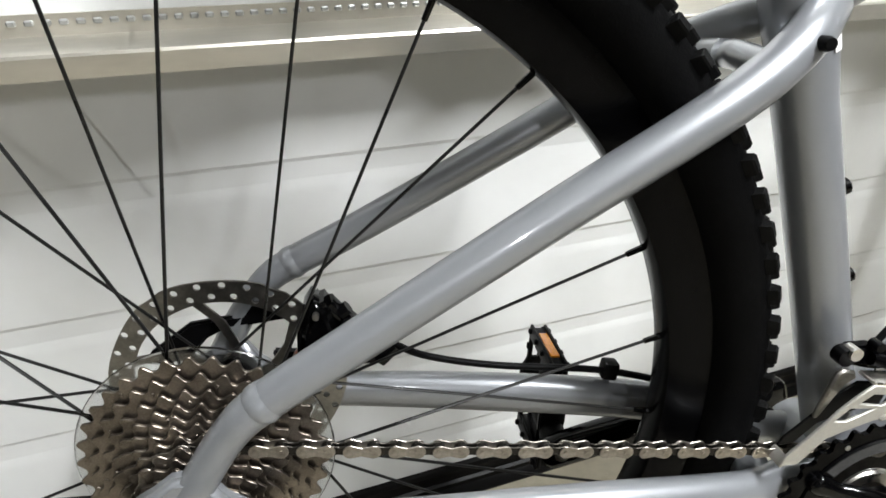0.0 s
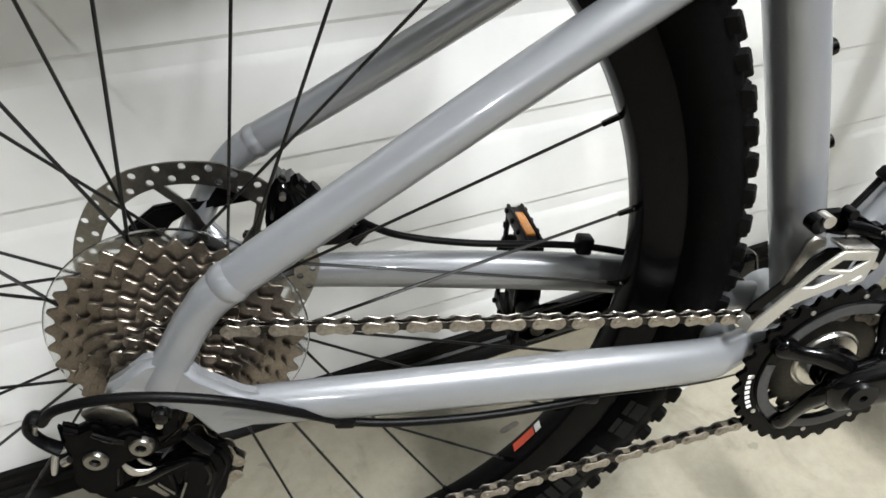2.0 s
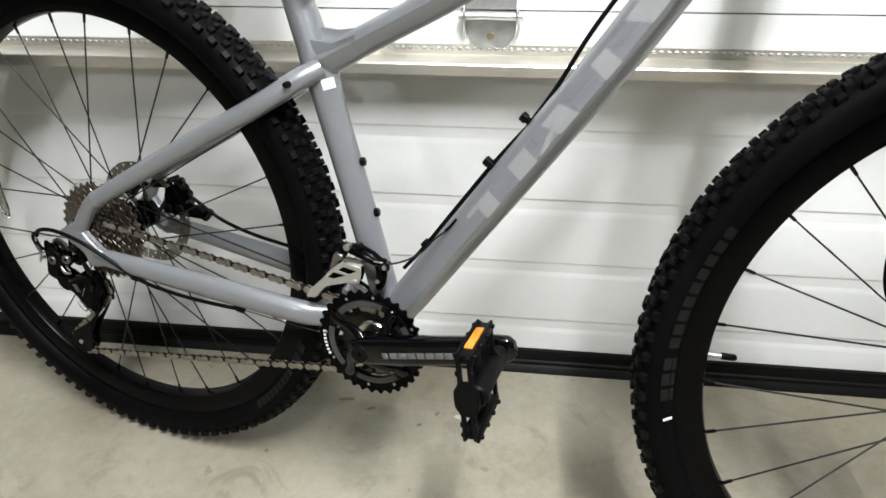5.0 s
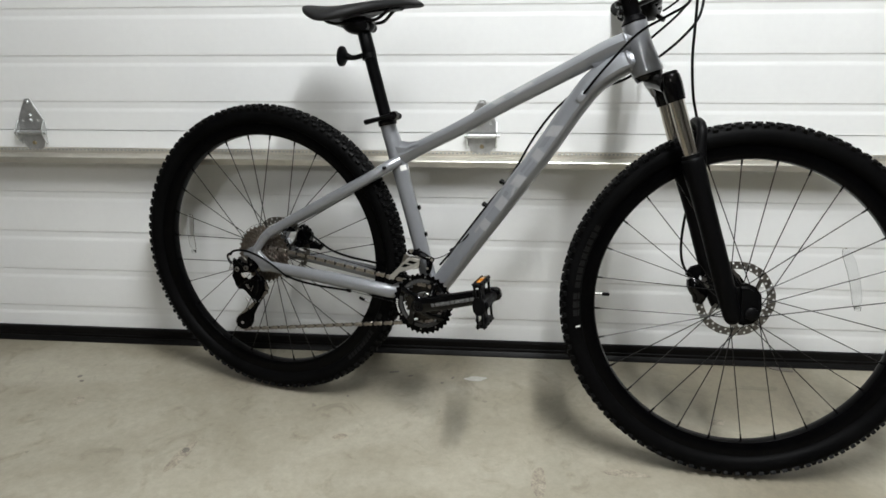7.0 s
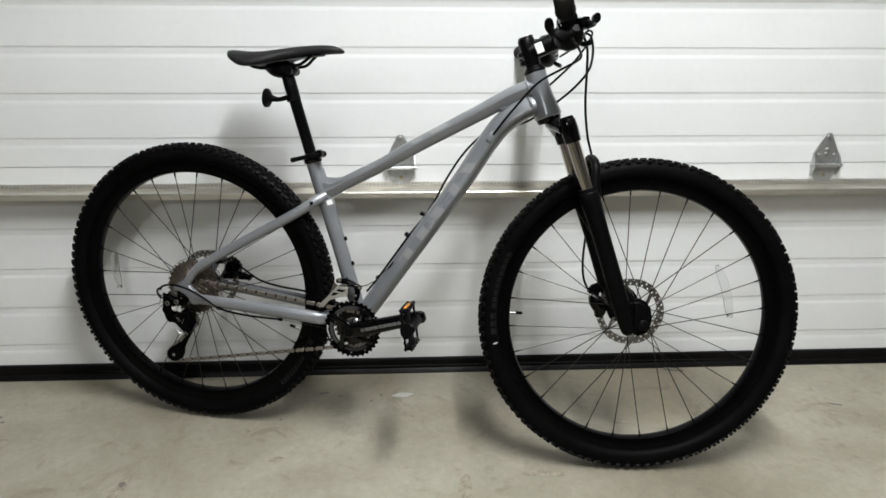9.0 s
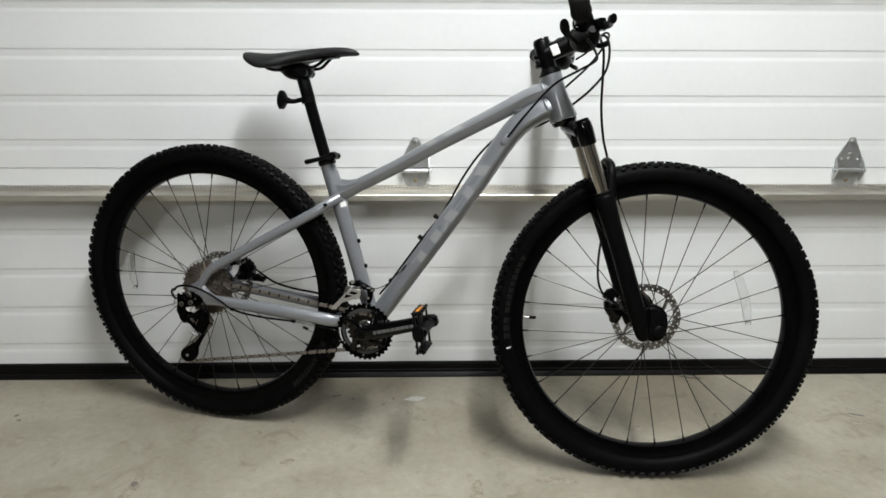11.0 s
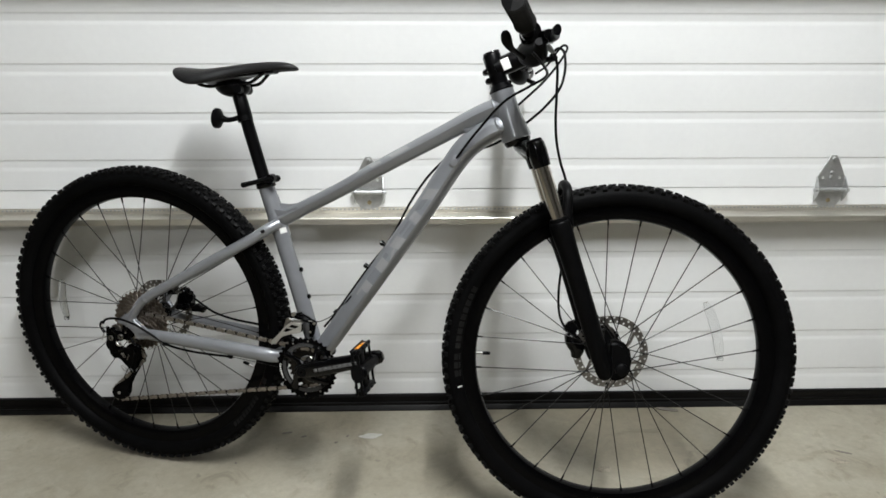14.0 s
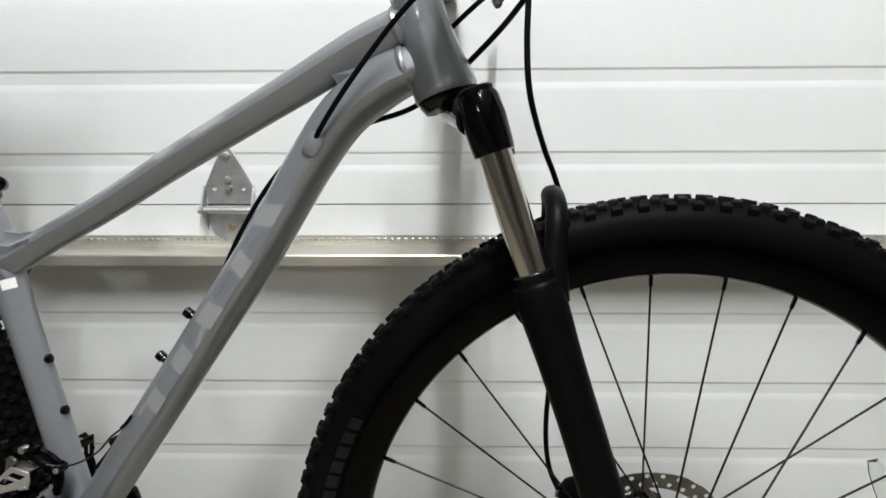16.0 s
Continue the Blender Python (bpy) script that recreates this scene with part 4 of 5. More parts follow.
# drivetrain
CRANK = radians(16.8)


def sprocket(teeth, y, thick, inner, centre=(0, 0, 0), tip=0.0026, root=-0.0030, bore=None, turn=0.0):
    """A toothed ring; its pitch circle follows from the number of teeth."""
    r = 0.0127 / (2 * math.sin(math.pi / teeth))
    bm = bmesh.new()
    n = teeth * 4
    ins, outs = [], []
    for y0 in (y - thick / 2, y + thick / 2):
        o, i = [], []
        for k in range(n):
            a = 2 * math.pi * (k + turn) / n
            rr = r + (root, root + 0.0008, tip, tip)[k % 4] if k % 4 != 3 else r + tip
            if k % 4 == 1:
                rr = r + root
            shift = (0.0, 0.0, 0.12, -0.12)[k % 4] * 2 * math.pi / n
            o.append(bm.verts.new((centre[0] + rr * math.cos(a + shift), y0, centre[2] + rr * math.sin(a + shift))))
            i.append(bm.verts.new((centre[0] + inner * math.cos(a), y0, centre[2] + inner * math.sin(a))))
        outs.append(o)
        ins.append(i)
    for k in range(n):
        j = (k + 1) % n
        bm.faces.new((outs[0][k], outs[0][j], outs[1][j], outs[1][k]))
        bm.faces.new((ins[0][k], ins[0][j], ins[1][j], ins[1][k]))
        bm.faces.new((outs[0][k], outs[0][j], ins[0][j], ins[0][k]))
        bm.faces.new((outs[1][k], outs[1][j], ins[1][j], ins[1][k]))
    return bm, r


def cog(teeth, y, thick, inner, turn):
    """A thin toothed disc with round valleys, narrow tips and chamfered edges."""
    r = 0.0127 / (2 * math.sin(math.pi / teeth))
    shape = ((0.0, -0.0031), (0.12, -0.0028), (0.22, -0.0017), (0.31, 0.0), (0.39, 0.0013), (0.45, 0.0018), (0.55, 0.0018), (0.61, 0.0012), (0.69, -0.0001), (0.79, -0.0018), (0.89, -0.0028))
    bm = bmesh.new()
    rings = []
    for yy, cut in ((y - thick / 2, 0.0005), (y - thick / 2 + 0.0004, 0.0), (y + thick / 2, 0.0)):
        rings.append([bm.verts.new(((r + d - cut) * math.cos(a), yy, (r + d - cut) * math.sin(a))) for k in range(teeth) for f, d in shape for a in (2 * math.pi * (k + f + turn) / teeth,)])
    ins = [[bm.verts.new((inner * math.cos(a), yy, inner * math.sin(a))) for k in range(teeth) for f, d in shape for a in (2 * math.pi * (k + f + turn) / teeth,)] for yy in (y - thick / 2, y + thick / 2)]
    n = len(rings[0])
    for a, b in ((ins[0], rings[0]), (rings[0], rings[1]), (rings[1], rings[2]), (rings[2], ins[1]), (ins[1], ins[0])):
        for k in range(n):
            j = (k + 1) % n
            bm.faces.new((a[k], a[j], b[j], b[k]))
    return bm


COGS = (34, 30, 26, 23, 21, 19, 17, 15, 13, 11)
COG_Y = [-0.0265 - 0.0037 * k for k in range(10)]


def build_cassette():
    body = lathe([(-0.0205, 0.012), (-0.0205, 0.0195), (-0.062, 0.0185), (-0.0635, 0.014), (-0.0635, 0.006)], 30)
    cas = part("cassette", body, COG, bicycle, "ten-speed nickel-grey cassette")
    for k, (n, y) in enumerate(zip(COGS, COG_Y)):
        r = 0.0127 / (2 * math.sin(math.pi / n))
        bm = cog(n, y, 0.0018, max(0.016, r - 0.0125), (0.0, 0.55, 0.22, 0.8, 0.4, 0.95, 0.15, 0.62, 0.3, 0.75)[k])
        # ramps stamped into the face
        for q in range(0, n, 3):
            a = 2 * math.pi * (q + 0.3 * k) / n
            rr = r - 0.0058
            block((0.0026, 0.0008, 0.0018), Matrix.Translation((rr * math.cos(a), y - 0.0012, rr * math.sin(a))) @ Matrix.Rotation(-a + 0.6, 4, "Y"), 0.0004, bm, 1)
        part("sprocket", bm, COG, cas, smooth=24)
    guard = lathe([(-0.0232, 0.045), (-0.0222, 0.0728), (-0.0212, 0.0737), (-0.0202, 0.0728), (-0.0212, 0.045)], 64, closed=True)
    part("spoke_guard", guard, CLEAR, bicycle, "clear plastic spoke guard disc")
    return cas


build_cassette()


SPIDER = (150, 58, -34, -122)


def build_crankset():
    spider = bmesh.new()
    for tab in SPIDER:
        tube([(BB[0] + r * math.cos(radians(tab + tw)), y, BB[2] + r * math.sin(radians(tab + tw)), q) for r, tw, y, q in ((0.010, -34, -0.0680, 0.0105), (0.020, -25, -0.0665, 0.0082), (0.031, -13, -0.0630, 0.0066), (0.042, -3, -0.0585, 0.0062), (0.050, 0, -0.0555, 0.0076), (0.0555, 0, -0.0545, 0.0070), (0.0580, 0, -0.0540, 0.0045))], 0.007, 14, spider, 6, side=(0, 1, 0), squash=0.7)
    lathe([(-0.050, 0.012), (-0.052, 0.0165), (-0.070, 0.0165), (-0.074, 0.014), (-0.074, 0.006)], 28, spider, at=BB)
    crank = part("crankset", spider, BLACK, bicycle, "black two-ring crankset")
    bm, r = sprocket(34, -0.0515, 0.0034, 0.0550, (BB[0] - 0.001, BB[1], BB[2] - 0.0020), tip=0.0012, root=-0.0030)
    big = part("chainring", bm, LACQUER, crank, "black outer chainring", smooth=20)
    part("ring_track", lathe([(-0.0535, 0.0474), (-0.0545, 0.0479), (-0.0545, 0.0562), (-0.0532, 0.0568), (-0.0505, 0.0562), (-0.0505, 0.0474)], 72, at=BB, closed=True), SATIN, big)
    # pale printed arcs on the ring
    for a0, a1 in ((167, 226), (73, 140), (250, 311), (-14, 36)):
        arc = ring_arc(0.0480, 0.0556, (-0.0547, -0.0547), a0, a1, 12, 0.0004)
        arc.transform(Matrix.Translation(BB))
        part("printed_arc", arc, RINGPRINT, big, "pale grey printed arc")
    for k in range(7):
        a = 177 + 4.6 * k
        arc = ring_arc(0.0604, 0.0638, (-0.0533, -0.0533), a, a + 2.6, 2, 0.0004)
        arc.transform(Matrix.Translation(BB))
        part("printed_bar", arc, WHITE, big, "white printed bar")
    for tab in SPIDER:
        a = radians(tab)
        part("ring_bolt", lathe([(-0.0565, 0.001), (-0.0565, 0.0042), (-0.0545, 0.0040), (-0.045, 0.0040)], 12, at=(BB[0] + 0.0560 * math.cos(a), 0, BB[2] + 0.0560 * math.sin(a))), SATIN, big)
        for da in (0.5, 1.1):
            part("rivet", lathe([(-0.0540, 0.0004), (-0.0536, 0.0018), (-0.0530, 0.002)], 8, at=(BB[0] + 0.0605 * math.cos(a + da), 0, BB[2] + 0.0605 * math.sin(a + da))), ALLOY, big)
    bm, _ = sprocket(22, -0.0440, 0.0022, 0.025, BB)
    part("inner_chainring", bm, CHAINDARK, crank, "dark steel inner chainring", smooth=20)
    part("bearing_cup", lathe([(-0.0385, 0.0150), (-0.0385, 0.0215), (-0.0400, 0.0235), (-0.0455, 0.0235), (-0.0470, 0.0222), (-0.0470, 0.0150)], 40, at=BB, closed=True), STEEL, crank, "silver bearing cup")
    for s in (-1, 1):
        d = (math.cos(CRANK) * -s, math.sin(CRANK) * -s)
        arm = bmesh.new()
        rings = []
        for f, y, w, t in ((-0.018, 0.071, 0.009, 0.005), (-0.014, 0.071, 0.0140, 0.0085), (0.0, 0.0715, 0.0165, 0.0100), (0.022, 0.0740, 0.0170, 0.0112), (0.05, 0.0780, 0.0172, 0.0115), (0.10, 0.0840, 0.0162, 0.0106), (0.15, 0.0880, 0.0155, 0.0090), (0.172, 0.0885, 0.0160, 0.0080), (0.186, 0.088, 0.0135, 0.0072), (0.1915, 0.088, 0.008, 0.005)):
            ring = []
            for k in range(16):
                a = 2 * math.pi * k / 16
                c, q = math.cos(a), math.sin(a)
                uu = w * math.copysign(abs(c) ** 0.55, c)
                vv = t * math.copysign(abs(q) ** 0.55, q)
                ring.append((BB[0] + d[0] * f - d[1] * uu, s * y + vv, BB[2] + d[1] * f + d[0] * uu))
            rings.append(ring)
        loft(arm, rings)
        a_ob = part("crank_arm", arm, BLACK, bicycle, "black crank arm", smooth=50)
        if s < 0:
            turn = Matrix.Translation((BB[0], 0, BB[2])) @ Matrix.Rotation(-CRANK, 4, "Y")
            for k, wide in enumerate((0.0075, 0.0105, 0.0110, 0.0105, 0.0095, 0.0105, 0.0110, 0.0105, 0.0095)):
                f = 0.036 + 0.0117 * k
                b = block((wide, 0.0006, 0.0074), turn @ Matrix.Translation((f, -0.0897 - 0.102 * (f - 0.05), -0.0010)) @ pose(0, 0, 0, 0, 0, -5.8), 0.0002)
                part("printed_bar", b, PRINT, a_ob, "pale grey printed bar")
        part("crank_bolt", lathe([(s * 0.0800, 0.0025), (s * 0.0835, 0.003), (s * 0.0835, 0.0105), (s * 0.080, 0.0125), (s * 0.070, 0.0125)], 20, at=BB), SATIN, a_ob)
        ex, ez = BB[0] + d[0] * 0.175, BB[2] + d[1] * 0.175
        build_pedal(s, ex, ez)


def build_pedal(s, x, z):
    """Platform pedal hanging with its plates upright, amber reflectors in both ends."""
    tilt, size, lift = (-8, 0.92, 0.0) if s < 0 else (5, 1.12, 0.011)

    def at(dx, y, dz):
        return Matrix.Translation((x - (0.006 if s < 0 else 0), s * 0.0075, z + lift)) @ Matrix.Rotation(radians(tilt), 4, "Y") @ Matrix.Translation((0, s * 0.0155, 0)) @ Matrix.Diagonal((0.85 if s < 0 else 0.82, 0.88, size, 1)) @ Matrix.Translation((dx, s * y, dz))

    barrel = lathe([(s * 0.095, 0.004), (s * 0.095, 0.0085), (s * 0.104, 0.0115), (s * 0.145, 0.0105), (s * 0.178, 0.0120), (s * 0.180, 0.010), (s * 0.180, 0.001)], 20, at=(x, 0, z))
    pedal = part("pedal", barrel, PLASTIC, bicycle, "black plastic platform pedal")
    for y in (0.106, 0.185):
        half = [(0.0085, 0.020), (0.0105, 0.015), (0.0142, 0.010), (0.0150, 0.0)]
        right = half + [(a, -b) for a, b in reversed(half[:-1])]
        side = plate(right + [(-a, b) for a, b in reversed(right)], 0.007, at(0, y, 0), 0.0015)
        for fx in (-1, 1):
            for q in (-1, 1):
                block((0.0052, 0.0065, 0.032), at(fx * 0.0062, y, q * 0.0325), 0.0015, bm=side)
        part("side_plate", side, PLASTIC, pedal)
    for q in (-1, 1):
        end = block((0.0150, 0.078, 0.009), at(0, 0.1455, q * 0.0445), 0.002)
        part("end_bar", end, PLASTIC, pedal)
        part("cross_rib", block((0.006, 0.024, 0.036), at(0, 0.1455, q * 0.025), 0.003), PLASTIC, pedal)
        part("reflector", block((0.0105, 0.046, 0.004), at(0, 0.1455, q * 0.0485), 0.001), AMBER, pedal, "amber reflector")
        for fx in (-1, 1):
            part("flange_bar", block((0.0040, 0.082, 0.012), at(fx * 0.0080, 0.1455, q * 0.0452), 0.0015), PLASTIC, pedal)
            for k in range(4):
                part("stud", block((0.006, 0.005, 0.0045), at(fx * 0.0104, 0.112 + 0.0225 * k, q * 0.047), 0.001, seg=1), PLASTIC, pedal)
            part("stud", block((0.006, 0.005, 0.006), at(fx * 0.0075, 0.186, q * 0.030), 0.001, seg=1), PLASTIC, pedal)
    part("axle", lathe([(s * 0.080, 0.0065), (s * 0.098, 0.0065)], 12, at=(x, 0, z)), STEEL, pedal)


build_crankset()


def arc_points(cx, cz, r, a0, a1, y0, y1, n=14):
    return [(cx + r * math.cos(radians(a0 + (a1 - a0) * k / n)), y0 + (y1 - y0) * k / n, cz + r * math.sin(radians(a0 + (a1 - a0) * k / n))) for k in range(n + 1)]


GUIDE, TENSION = (0.0020, -0.0800), (-0.0467, -0.1720)


def chain_path():
    """Round the small ring, over the cog, down through both jockey wheels and back."""
    ring, rear, jock = 0.0425, 0.0285, 0.0190
    pts = arc_points(BB[0], BB[2] - 0.0025, ring, -80, 97, -0.044, -0.044, 22)
    pts += arc_points(0, 0, rear, 97, 262, -0.0495, -0.0495, 18)
    pts += arc_points(GUIDE[0], GUIDE[1], jock, 62, -28, -0.0495, -0.0495, 8)
    pts += arc_points(TENSION[0], TENSION[1], jock, 150, 280, -0.0490, -0.0485, 10)
    pts.append(pts[0])
    p = np.array(pts)
    seg = np.linalg.norm(np.diff(p, axis=0), axis=1)
    s = np.r_[0, np.cumsum(seg)]
    n = int(round(s[-1] / 0.0127 / 2)) * 2
    q = np.linspace(0, s[-1], n, endpoint=False)
    return np.stack([np.interp(q, s, p[:, k]) for k in range(3)], 1)


def build_chain():
    pts = chain_path()
    n = len(pts)

    def link(y, thick, waist, end):
        bm = bmesh.new()
        out = []
        for k in range(9):
            a = math.pi / 2 + math.pi * k / 8
            out.append((-0.00635 + end * math.cos(a), end * math.sin(a)))
        out.append((0.0, -waist))
        for k in range(9):
            a = -math.pi / 2 + math.pi * k / 8
            out.append((0.00635 + end * math.cos(a), end * math.sin(a)))
        out.append((0.0, waist))
        for s in (-1, 1):
            plate(out, thick, Matrix.Translation((0, s * y, 0)), 0.0003, bm)
        if y > 0.0022:
            for x in (-0.00635, 0.00635):
                lathe([(-y - 0.0009, 0.0003), (-y - 0.0009, 0.0016), (y + 0.0009, 0.0016), (y + 0.0009, 0.0003)], 8, bm, at=(x, 0, 0))
        else:
            for x in (-0.00635, 0.00635):
                lathe([(-0.0013, 0.0022), (-0.0013, 0.0038), (0.0013, 0.0038), (0.0013, 0.0022)], 10, bm, at=(x, 0, 0))
        return bm

    chain = tagged(new("chain"), label="bare steel bicycle chain")
    chain.parent = bicycle
    meshes = []
    for bm, mat in ((link(0.0029, 0.0009, 0.0029, 0.0044), CHAIN), (link(0.0017, 0.0009, 0.0026, 0.0036), CHAINDARK)):
        me = bpy.data.meshes.new("chain_link")
        bmesh.ops.recalc_face_normals(bm, faces=bm.faces[:])
        bm.to_mesh(me)
        bm.free()
        me.materials.append(mat)
        meshes.append(me)
    for k in range(n):
        a, b = Vector(pts[k]), Vector(pts[(k + 1) % n])
        d = (b - a).normalized()
        y = (Vector((0, 1, 0)) - d * d.y).normalized()
        z = d.cross(y)
        m = Matrix((d, y, z)).transposed().to_4x4()
        m.translation = (a + b) / 2
        part("chain_link", meshes[k % 2], CHAIN, chain, at=m)


build_chain()


def build_rear_mech():
    body = bmesh.new()
    tube([(-0.001, -0.060, 0.002, 0.008), (-0.002, -0.060, -0.010, 0.0095), (-0.006, -0.060, -0.024, 0.0095), (-0.016, -0.060, -0.034, 0.009)], 0.010, 16, body)
    tube([(-0.014, -0.063, -0.026, 0.0080), (-0.030, -0.063, -0.028, 0.0090), (-0.043, -0.064, -0.032, 0.0095), (-0.048, -0.063, -0.048, 0.009), (-0.042, -0.060, -0.060, 0.010)], 0.010, 16, body)
    tube([(-0.042, -0.057, -0.060, 0.0085), (-0.028, -0.054, -0.070, 0.0085), (-0.010, -0.052, -0.076, 0.0085), (0.004, -0.052, -0.078, 0.0085)], 0.0085, 16, body)
    mech = part("rear_derailleur", body, LACQUER, bicycle, "black and silver long-cage rear derailleur")
    part("hanger", plate([(-0.0169, 0.002), (0.0047, -0.001), (0.0055, -0.0145), (0.0010, -0.0268), (-0.0097, -0.0308), (-0.0174, -0.0265), (-0.0197, -0.0154)], 0.008, Matrix.Translation((0, -0.067, 0)), 0.002), LACQUER, mech)
    part("hanger_bolt", lathe([(-0.0790, 0.002), (-0.0785, 0.0038), (-0.076, 0.0052), (-0.066, 0.0056)], 16, at=(-0.0035, 0, -0.0085)), BLACK, mech)
    part("hanger_screw", lathe([(-0.0745, 0.0006), (-0.0745, 0.0019), (-0.070, 0.0019)], 10, at=(-0.0070, 0, -0.0175)), STEEL, mech)
    part("upper_link", plate([(-0.0539, -0.0032), (-0.0453, -0.0086), (-0.0389, -0.0056), (-0.0334, -0.0072), (-0.0291, -0.0152), (-0.0195, -0.0136), (-0.0100, -0.0210), (-0.0095, -0.0316), (-0.0160, -0.0370), (-0.0250, -0.0380), (-0.0317, -0.0435), (-0.0354, -0.0572), (-0.0453, -0.0624), (-0.0544, -0.0586), (-0.0584, -0.0506), (-0.0546, -0.0310), (-0.0557, -0.0197)],
                             0.008, Matrix.Translation((0, -0.0750, 0)), 0.0030), LACQUER, mech)
    # added plate, no real link: stands in for the pale door seen through a gap
    part("pale_gap_plate", plate([(-0.0440, -0.0040), (-0.0341, 0.0000), (-0.0280, -0.0020), (-0.0205, -0.0065), (-0.0180, -0.0144), (-0.0200, -0.0235), (-0.0270, -0.0240), (-0.0260, -0.0160), (-0.0330, -0.0120), (-0.0420, -0.0110)], 0.0030, Matrix.Translation((0, -0.0705, 0)), 0.0008), ROTOR, mech, "added silver plate standing in for a pale gap")
    part("link_rib", tube([(-0.0378, -0.0800, -0.0110, 0.0014), (-0.0312, -0.0805, -0.0156, 0.0018), (-0.0240, -0.0800, -0.0200, 0.0014)], 0.0017, 8), BLACK, mech)
    # broad outer link: a knuckle behind, a flat boss in front over the guide wheel
    part("outer_link", plate([(-0.0575, -0.0480), (-0.0621, -0.0660), (-0.0591, -0.0760), (-0.0540, -0.0820), (-0.0489, -0.0857), (-0.0387, -0.0843), (-0.0311, -0.0889), (-0.0237, -0.0967), (-0.0160, -0.1036), (-0.0102, -0.1122), (-0.0018, -0.1165), (0.0033, -0.1072), (0.0094, -0.0891), (0.0180, -0.0748), (0.0213, -0.0653), (0.0196, -0.0548), (0.0146, -0.0482), (0.0068, -0.0451), (-0.0028, -0.0455), (-0.0130, -0.0514), (-0.0188, -0.0577), (-0.0302, -0.0583), (-0.0380, -0.0520), (-0.0472, -0.0440)],
                             0.011, Matrix.Translation((0, -0.0610, 0)), 0.0038), LACQUER, mech)
    part("raised_panel", plate([(-0.0480, -0.0700), (-0.0320, -0.0640), (-0.0150, -0.0545), (0.0002, -0.0512), (0.0100, -0.0560), (0.0120, -0.0680), (0.0050, -0.0860), (-0.0020, -0.1010), (-0.0110, -0.0960), (-0.0220, -0.0850), (-0.0380, -0.0780)], 0.004, Matrix.Translation((0, -0.0670, 0)), 0.0016,
                               slots=[[(-0.0125, -0.0640), (-0.0050, -0.0625), (-0.0085, -0.0720), (-0.0118, -0.0770)]]), LACQUER, mech)
    part("panel_ridge", tube([(-0.0330, -0.0680, -0.0675, 0.0014), (-0.0251, -0.0700, -0.0607, 0.0034), (-0.0150, -0.0700, -0.0562, 0.0026), (0.0002, -0.0690, -0.0530, 0.0012)], 0.002, 10), BLACK, mech)
    part("boss_rim", tube([(0.0080, -0.0690, -0.0580, 0.0010), (0.0092, -0.0695, -0.0660, 0.0014), (0.0060, -0.0695, -0.0740, 0.0010)], 0.0012, 8), BLACK, mech)
    for x, y, z in ((-0.0416, -0.0812, -0.0312), (-0.0174, -0.0802, -0.0264)):
        part("link_bolt", lathe([(y + 0.003, 0.0005), (y + 0.003, 0.0026), (y, 0.0029), (y, 0.0056), (y + 0.0012, 0.0064), (y + 0.008, 0.0064)], 22, at=(x, 0, z)), ROTOR, mech)
    # chrome edges: their curved highlights are modelled as two bright steel strips
    part("edge_glint", tube([(-0.0311, -0.0770, -0.0375, 0.0008), (-0.0290, -0.0775, -0.0430, 0.0022), (-0.0262, -0.0775, -0.0466, 0.0026), (-0.0210, -0.0770, -0.0480, 0.0020), (-0.0155, -0.0760, -0.0470, 0.0008)], 0.0024, 12, squash=0.5), STEEL, mech)
    part("thin_edge_glint", tube([(-0.0240, -0.0750, -0.0350, 0.0007), (-0.0212, -0.0755, -0.0410, 0.0011), (-0.0178, -0.0750, -0.0448, 0.0007)], 0.001, 8), STEEL, mech)
    for corners in ([(-0.0206, -0.0674), (-0.0135, -0.0783), (-0.0142, -0.0798), (-0.0212, -0.0688)], [(-0.0269, -0.0695), (-0.0232, -0.0684), (-0.0168, -0.0792), (-0.0195, -0.0800)], [(-0.0061, -0.0704), (-0.0052, -0.0715), (-0.0117, -0.0854), (-0.0126, -0.0845)]):
        part("silver_badge", plate(corners, 0.0008, Matrix.Translation((0, -0.0692, 0)), 0.0002), ROTOR, mech)
    part("grey_badge", plate([(-0.0073, -0.1036), (0.0010, -0.1085), (-0.0006, -0.1115), (-0.0077, -0.1063)], 0.0008, Matrix.Translation((0, -0.0668, 0)), 0.0002), PRINT, mech)
    part("limit_screw", tube([(-0.0539, -0.0790, -0.0282), (-0.0578, -0.0790, -0.0302)], 0.0022, 8, steps=0), STEEL, mech)
    part("cable_end", tube([(-0.0577, -0.0790, -0.0180, 0.0008), (-0.0605, -0.0790, -0.0262, 0.0018), (-0.0639, -0.0790, -0.0355, 0.0016), (-0.0647, -0.0790, -0.0381, 0.0008)], 0.0016, 8), ALLOY, mech)
    part("cable_fin", tube([(-0.0572, -0.0800, 0.0051, 0.0022), (-0.0620, -0.0800, 0.0057, 0.0022), (-0.0653, -0.0800, -0.0017, 0.0020), (-0.0618, -0.0800, -0.0113, 0.0020), (-0.0549, -0.0800, -0.0191, 0.0024)], 0.0022, 10, squash=2.0), SATIN, mech)
    part("b_screw", tube([(0.0026, -0.0700, -0.0300, 0.0028), (0.0079, -0.0700, -0.0390, 0.0034), (0.0136, -0.0700, -0.0464, 0.0026)], 0.003, 10), SATIN, mech)
    part("silver_knuckle", tube([(-0.0374, -0.0560, -0.1044, 0.0022), (-0.0301, -0.0560, -0.1125, 0.0034), (-0.0249, -0.0560, -0.1158, 0.0026)], 0.003, 10), ALLOY, mech)
    gx, gz = GUIDE
    tx, tz = TENSION
